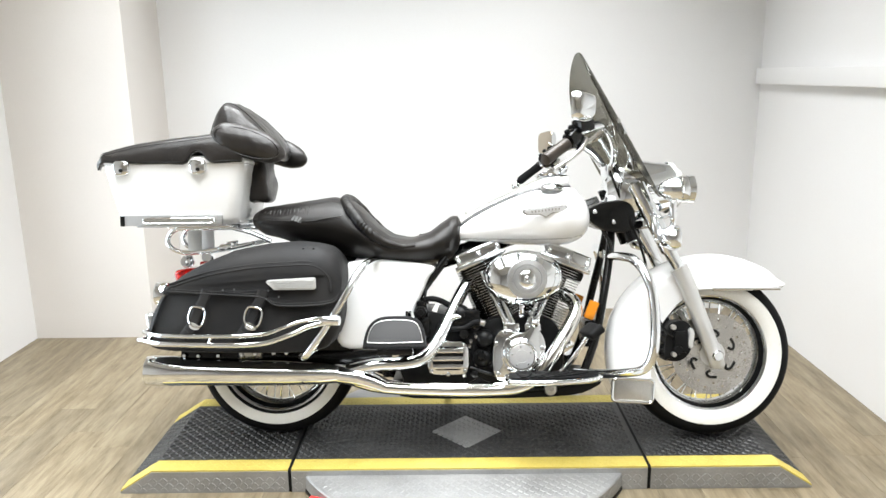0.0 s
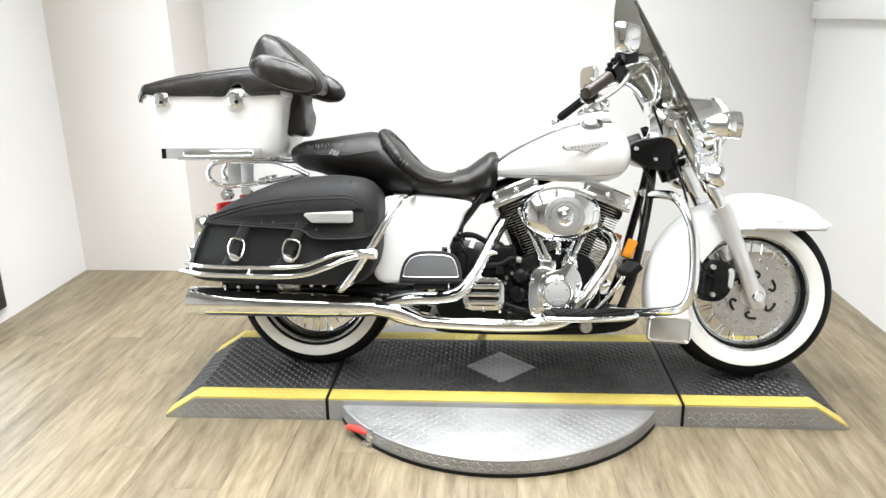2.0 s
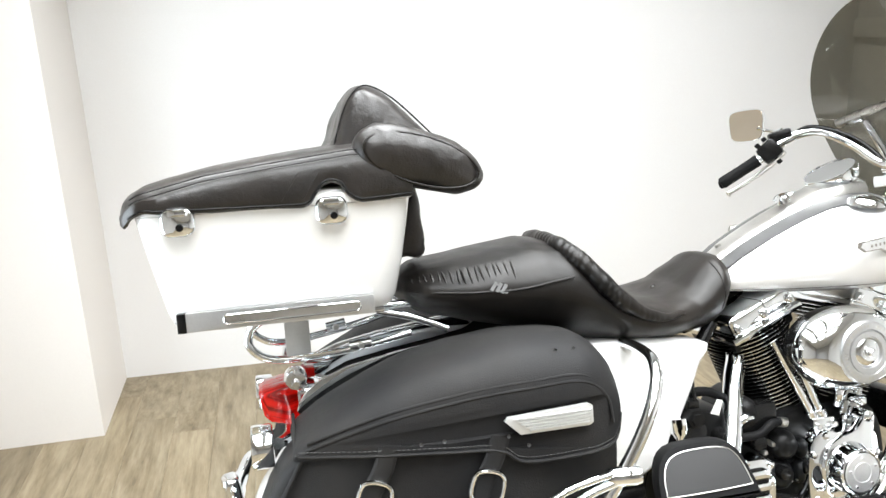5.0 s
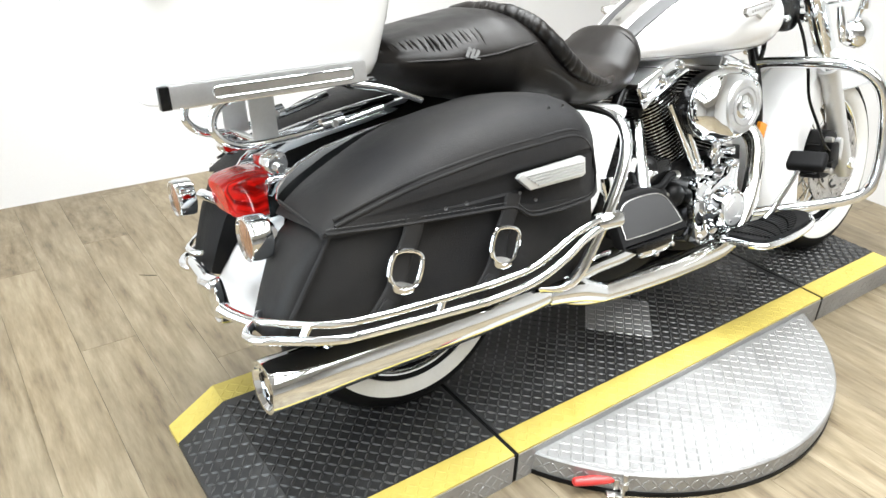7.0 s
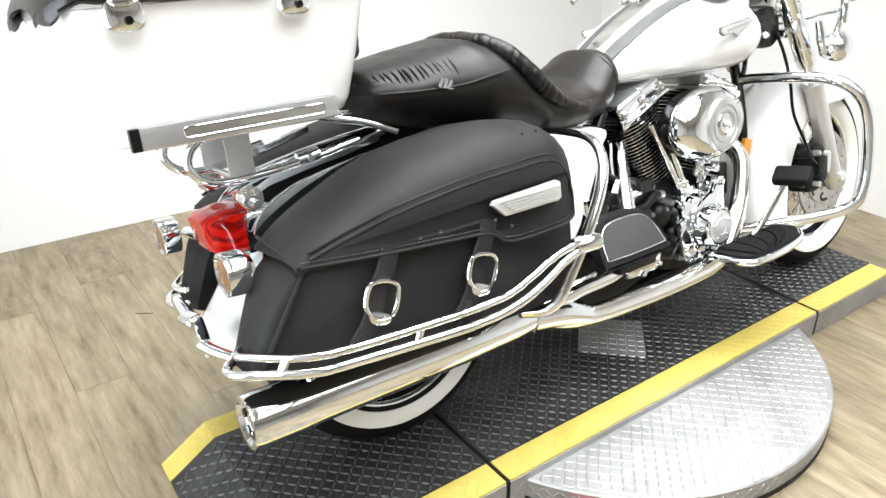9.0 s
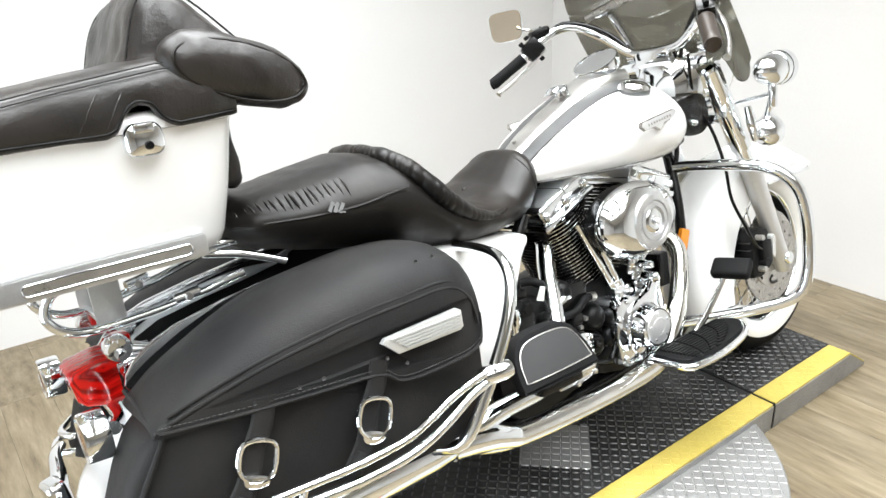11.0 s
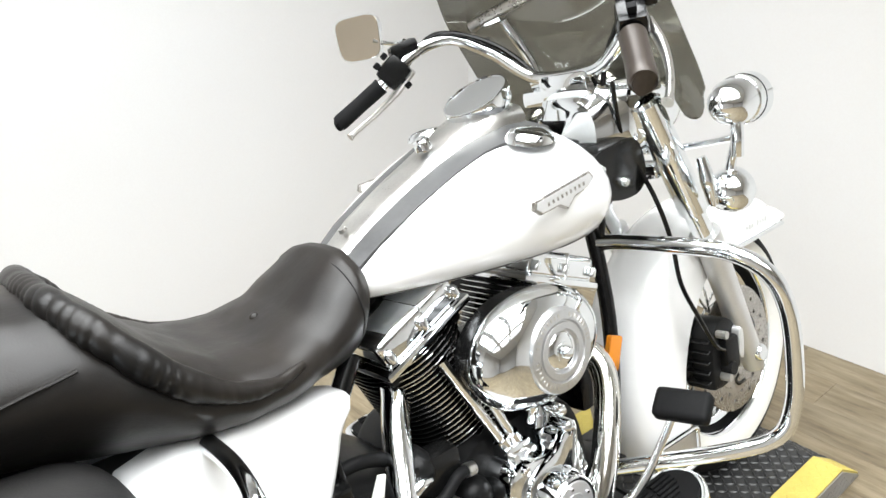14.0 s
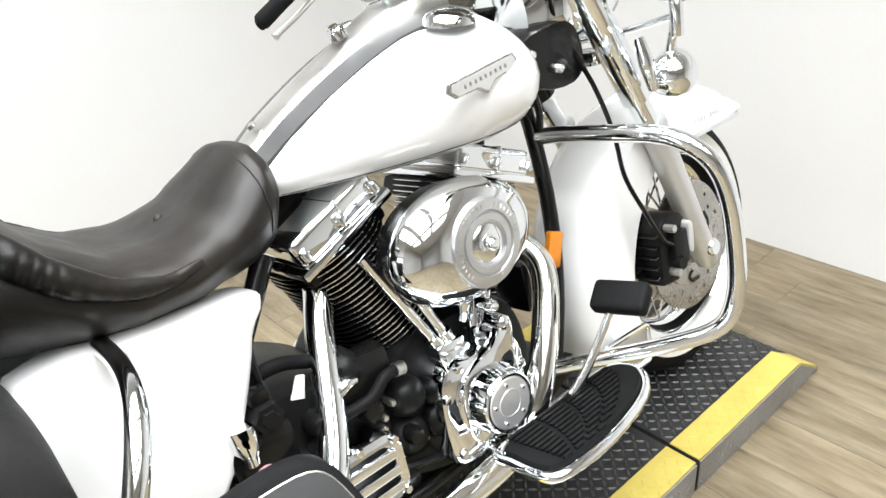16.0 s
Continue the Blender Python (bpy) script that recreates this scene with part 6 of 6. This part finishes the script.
for x, y in ((-0.165, -0.088), (-0.20, 0.108)):
    part("rack_clamp", tube([(x - 0.022, y, 0.697), (x + 0.022, y * 1.04, 0.702)], [0.0135, 0.015], 12, 0), CHROME, rack, "chrome rack clamp")
    part("clamp_bolt", lathe([(0, -0.010), (0.006, -0.009), (0.008, 0.0)], 8, Matrix.Translation((x, y - 0.012, 0.699))), STEEL, rack)
part("rack_base", box(0.34, 0.34, 0.008, (-0.29, 0, 0.781), 0.003), CHROME, rack)

TX = -0.3075
trunk_rows = [(0.785, -0.505, -0.108, 0.168), (0.791, -0.514, -0.100, 0.178), (0.812, -0.522, -0.092, 0.188), (0.89, -0.537, -0.076, 0.208), (0.975, -0.552, -0.064, 0.228), (0.998, -0.555, -0.060, 0.232)]
rings = []
for z, xa, xb, hw in trunk_rows:
    rings.append([(x, y, z) for x, y in rrect((xa + xb) / 2, 0, xb - xa, 2 * hw, 0.045, 5)])
trunk = part("top_trunk", loft(rings), WHITE, bike, "glossy white top trunk under a black leather cover", 40)
lid_rings = []
for z, g in ((0.999, 1.012), (1.010, 1.014), (1.022, 1.0), (1.028, 0.95)):
    lid_rings.append([(TX + (x - TX) * g, y * g, z) for x, y in rrect(TX, 0, 0.496, 0.466, 0.05, 5)])
part("trunk_lid", loft(lid_rings), WHITE, trunk, "white trunk lid", 50)
for sgn in (-1, 1):
    for x in (-0.478, -0.212):
        la = part("latch", loft([[(x + u * g, sgn * y, 0.987 + v * g) for u, v in rrect(0, 0, 0.060, 0.052, 0.018, 4)] for y, g in ((0.225, 1.0), (0.238, 1.0), (0.243, 0.93), (0.246, 0.8))]), CHROME, trunk, "chrome trunk latch", 50)
        part("latch_keeper", box(0.030, 0.012, 0.014, (x, sgn * 0.245, 1.004), 0.004), CHROME, la)
        part("latch_lock", lathe([(0, 0.006), (0.006, 0.006), (0.007, 0)], 12, Matrix.Translation((x + 0.003, sgn * 0.246, 0.978)) @ Matrix.Rotation(radians(180 if sgn < 0 else 0), 4, "X")), BLACK, la)


# leather cover with a cut-out over each front latch
LOW = [(-0.585, 0.992), (-0.577, 0.978), (-0.562, 0.996), (-0.535, 1.010), (-0.51, 1.006), (-0.262, 1.000), (-0.248, 1.006), (-0.231, 1.032), (-0.211, 1.043), (-0.192, 1.036), (-0.178, 1.012), (-0.16, 1.002), (-0.06, 1.006)]
TOPL = [(-0.585, 1.005), (-0.572, 1.030), (-0.54, 1.047), (-0.43, 1.072), (-0.32, 1.086), (-0.17, 1.102), (-0.06, 1.10)]
WID = [(-0.585, 0.165), (-0.572, 0.21), (-0.545, 0.240), (-0.1, 0.246), (-0.06, 0.236)]


def cover():
    rings = []
    for x in np.linspace(-0.585, -0.06, 40):
        (top,), (low,), (hw,) = interp(TOPL, x), interp(LOW, x), interp(WID, x)
        sec = []
        for sgn in (-1, 1):
            side = [(hw, low), (hw * 1.006, (low + top) / 2), (hw * 0.985, top - 0.022), (hw * 0.93, top - 0.006), (hw * 0.6, top + 0.006), (hw * 0.2, top + 0.01)]
            sec += [(sgn * y, z) for y, z in (side if sgn < 0 else side[::-1])]
        rings.append([(x, y, z) for y, z in sec] + [(x, y * 0.97, z - 0.004) for y, z in sec[::-1]])
    return loft(rings)


cov = crumple(part("trunk_cover", cover(), COVERLEATHER, trunk, "wrinkled black leather trunk cover", 60), 0.0016, 0.07)
for sgn in (-1, 1):
    hem = [(x, sgn * (interp(WID, x)[0] + 0.001), interp(LOW, x)[0] + 0.002) for x in np.linspace(-0.56, -0.065, 44)]
    part("hem", tube(hem, 0.0024, 6, 1), BLACKMATT, cov)
    for inset, drop in ((0.992, 0.019), (0.965, 0.010)):
        seam = [(x, sgn * interp(WID, x)[0] * inset, interp(TOPL, x)[0] - drop + 0.002) for x in np.linspace(-0.555, -0.09, 40)]
        part("seam", tube(seam, 0.0012, 6, 1), BAGLEATHER, cov, "raised leather seam")
    for x in (-0.30, -0.262):
        (top,), (low,), (hw,) = interp(TOPL, x), interp(LOW, x), interp(WID, x)
        gather = [(x + 0.012 * k, sgn * (hw * (1.006 if k < 3 else 0.995) + 0.001), low + (top - low) * (0.10 + 0.2 * k)) for k in range(4)]
        part("crease", tube(gather, [0.0008, 0.0022, 0.0018, 0.0006], 6, 4), COVERLEATHER, cov)

# wrap-round backrest in the same leather
rings = []
for k in range(25):
    u = -1 + 2 * k / 24
    y = 0.192 * u
    sag = 0.022 * abs(u) ** 3
    e = math.sqrt(max(0.02, 1 - abs(u) ** 12))
    prof = [(-0.195, 1.092), (-0.185, 1.13), (-0.165, 1.185), (-0.14, 1.218), (-0.115, 1.222), (-0.075, 1.198), (-0.03, 1.155), (0.01, 1.11), (0.03, 1.065), (0.02, 1.03), (-0.03, 1.04), (-0.1, 1.07)]
    cx, cz = -0.09, 1.12
    rings.append([(cx + (x - cx) * e - sag * 0.4, y, cz + (z - cz) * e - sag) for x, z in round_outline(prof, 2)])
bk = crumple(part("backrest", loft(rings), COVERLEATHER, bike, "black leather wrap-round backrest", 70), 0.0034, 0.055)
for sgn in (-1, 1):
    rings = []
    for k in range(19):
        u = k / 18
        e = math.sqrt(max(0.03, 1 - abs(2 * u - 1) ** 3.2))
        x = -0.165 + 0.248 * u
        cz = 1.099 - 0.052 * u - 0.018 * u * u
        h, w = 0.055 * e * (1.06 - 0.12 * u), 0.045 * e
        y = sgn * (0.222 - 0.02 * u)
        rings.append([(x + 0.10 * math.sin(a) * h, y + w * math.cos(a), cz + h * math.sin(a)) for a in (2 * math.pi * j / 20 for j in range(20))])
    wing = crumple(part("armrest", loft(rings), COVERLEATHER, bk, "padded black leather armrest", 70), 0.0026, 0.045)
    pts = []
    for k in range(33):
        a = 2 * math.pi * k / 32
        x, z = 0.108 * math.cos(a), 0.046 * math.sin(a)
        pts.append((x - 0.04, sgn * (0.2535 - 0.08 * x - 0.012 * abs(math.sin(a)) - 0.010 * math.cos(a) ** 2), 1.066 + z - 0.28 * x))
    part("piping", tube(pts, 0.0026, 6, 0), LEATHER, wing)
rings = []
for z, g, d in ((0.865, 0.80, 0.026), (0.872, 0.95, 0.034), (0.90, 1.0, 0.040), (0.95, 0.96, 0.036), (1.0, 0.92, 0.03), (1.04, 0.9, 0.028)):
    rings.append([(-0.050 + x, y, z) for x, y in rrect(0, 0, 2 * d, 0.17 * g, 0.018, 4)])
crumple(part("front_pouch", loft(rings), COVERLEATHER, bk, "black leather pouch", 60), 0.007, 0.05, 2)

for u in (-0.8, 0.8):
    loop = [(-0.09 + (x + 0.09) * 0.985, 0.192 * u, 1.12 + (z - 1.12) * 0.985 - 0.022 * abs(u) ** 3 + 0.001) for x, z in ((-0.195, 1.10), (-0.188, 1.13), (-0.166, 1.187), (-0.14, 1.221), (-0.113, 1.224), (-0.073, 1.2), (-0.028, 1.157), (0.012, 1.112), (0.032, 1.066))]
    part("seam", tube(loop, 0.0018, 6, 4), BAGLEATHER, bk, "piped leather seam")

# tail lamp, indicators, plate holder
TY = 0.002
tail = part("tail_lamp", loft([[(x - 0.16 * (z - 0.566) * (-0.28 - x) / 0.1, TY + y * (1 + 3.2 * (z - 0.58)), z) for y, z in rrect(0, 0.566 + dz, 2 * hw, 2 * hz, 0.015, 4)] for x, hw, hz, dz in ((-0.29, 0.050, 0.046, 0.008), (-0.320, 0.051, 0.047, 0.008), (-0.362, 0.048, 0.038, 0.010), (-0.373, 0.042, 0.029, 0.012))]), REDLENS, bike, "red ribbed tail lamp")
part("tail_base", loft([[(x, TY + y, z) for y, z in rrect(0, 0.566, 2 * hw, 2 * hz, 0.02, 4)] for x, hw, hz in ((-0.225, 0.045, 0.04), (-0.28, 0.06, 0.052), (-0.30, 0.057, 0.049))]), CHROME, tail, "chrome lamp base")
part("top_marker", box(0.03, 0.045, 0.022, (-0.275, TY, 0.632), 0.005), REDLENS, tail, "small red marker")
for k in range(3):
    part("lens_rib", box(0.046, 0.092 + 0.006 * k, 0.003, (-0.326, TY, 0.555 + 0.018 * k), 0.001, 1), REDLENS, tail, smooth=0)
lamp_bar = part("indicator_bar", tube([(-0.345, -0.165, 0.540), (-0.325, -0.1, 0.53), (-0.32, 0.02, 0.522), (-0.325, 0.14, 0.525), (-0.335, 0.25, 0.522)], 0.012, 12), CHROME, bike, "chrome rear indicator bar")
for y, z in ((-0.168, 0.540), (0.255, 0.522)):
    P = Matrix.Translation((-0.365, y, z)) @ Matrix.Rotation(radians(90), 4, "Z")
    ind = part("rear_indicator", lathe([(0, -0.010), (0.036, -0.010), (0.0405, -0.008), (0.042, -0.003), (0.0425, 0.024), (0.041, 0.030), (0.0375, 0.031), (0.0355, 0.026)], 30, P), CHROME, lamp_bar, "chrome bullet indicator")
    part("lens", lathe([(0, 0.032), (0.018, 0.0305), (0.0358, 0.0262)], 30, P), SMOKED_AMBER, lamp_bar, "smoked amber lens")
part("tail_bumper", tube([(-0.395, -0.20, 0.385), (-0.435, -0.13, 0.400), (-0.442, -0.07, 0.418), (-0.43, 0.0, 0.425), (-0.42, 0.1, 0.42), (-0.40, 0.2, 0.395)], [0.011, 0.013, 0.02, 0.015, 0.012, 0.011], 12), CHROME, bike, "chrome rear crossbar")
part("crossbar_block", box(0.034, 0.050, 0.080, (0, 0, 0), 0.012, 3), CHROME, bike, "chrome block on the rear crossbar", at=pose(-0.444, -0.098, 0.424, 0, -8, 12))
for sgn in (-1, 1):
    lk = part("trunk_mount", lathe([(0, -0.02), (0.02, -0.02), (0.024, -0.012), (0.024, 0.012), (0.02, 0.02), (0, 0.02)], 18, Matrix.Translation((-0.302, sgn * 0.115, 0.652)) @ Matrix.Diagonal((0.95, 1, 0.95, 1))), CHROME, bike, "chrome rack mount")
    part("mount_bolt", lathe([(0, -0.008), (0.008, -0.008), (0.01, 0.0), (0.008, 0.008), (0, 0.008)], 10, Matrix.Translation((-0.302, sgn * 0.141, 0.645))), CHROME, lk)
    part("mount_bolt", lathe([(0, -0.006), (0.006, -0.006), (0.008, 0.0), (0.006, 0.006), (0, 0.006)], 10, Matrix.Translation((-0.298, sgn * 0.139, 0.668))), CHROME, lk)
    part("fender_strut", slab(round_outline([(-0.30, 0.60), (-0.20, 0.66), (0.1, 0.70), (0.1, 0.66), (-0.18, 0.615), (-0.28, 0.56)], 3), sgn * 0.103, sgn * 0.112, 0.003), CHROME, lk, "chrome fender strut")
part("kick_stand", tube([(0.62, 0.16, 0.16), (0.64, 0.26, 0.06), (0.66, 0.315, 0.07)], 0.013, 10), BLACK, bike, "black side stand")

# ---------------------------------------------------------------- floor planks
floor = thing("floor", "pale oak laminate plank floor", "floor", kind="structure")
part("underlay", box(XR - XL, YB - YF, 0.02, ((XL + XR) / 2, (YB + YF) / 2, -0.020)), UNDERLAY, floor, smooth=0)
PW, PL = (XR - XL) / 27, 1.22
plank_me = finish("plank", box(PW - 0.0006, PL - 0.0006, 0.010, (0, 0, 0), 0.0004, 1), PLANK, 0)
rng = random.Random(5)
for i in range(int((XR - XL) / PW)):
    start = YF - rng.random() * PL
    for j in range(9):
        lo, hi = max(start + j * PL, YF), min(start + (j + 1) * PL, YB)
        if hi - lo > 0.05:
            share("plank", plank_me, floor, pose(XL + (i + 0.5) * PW, (lo + hi) / 2, -0.005) @ Matrix.Diagonal((1, (hi - lo) / PL, 1, 1)))
# a dark splinter lying on the planks
sp = bmesh.new()
slab([(-0.028, -0.0012), (-0.010, 0.0012), (0.012, 0.0022), (0.030, 0.0004), (0.010, -0.0020)], -0.0008, 0.0008, 0.0003, sp)
splinter = part("wood_splinter", sp, DARKWOOD, None, smooth=0, at=pose(-0.33, 1.088, 0.0008, 90, 0, -32))
tagged(splinter, "small dark wood splinter lying on the plank floor", "splinter")
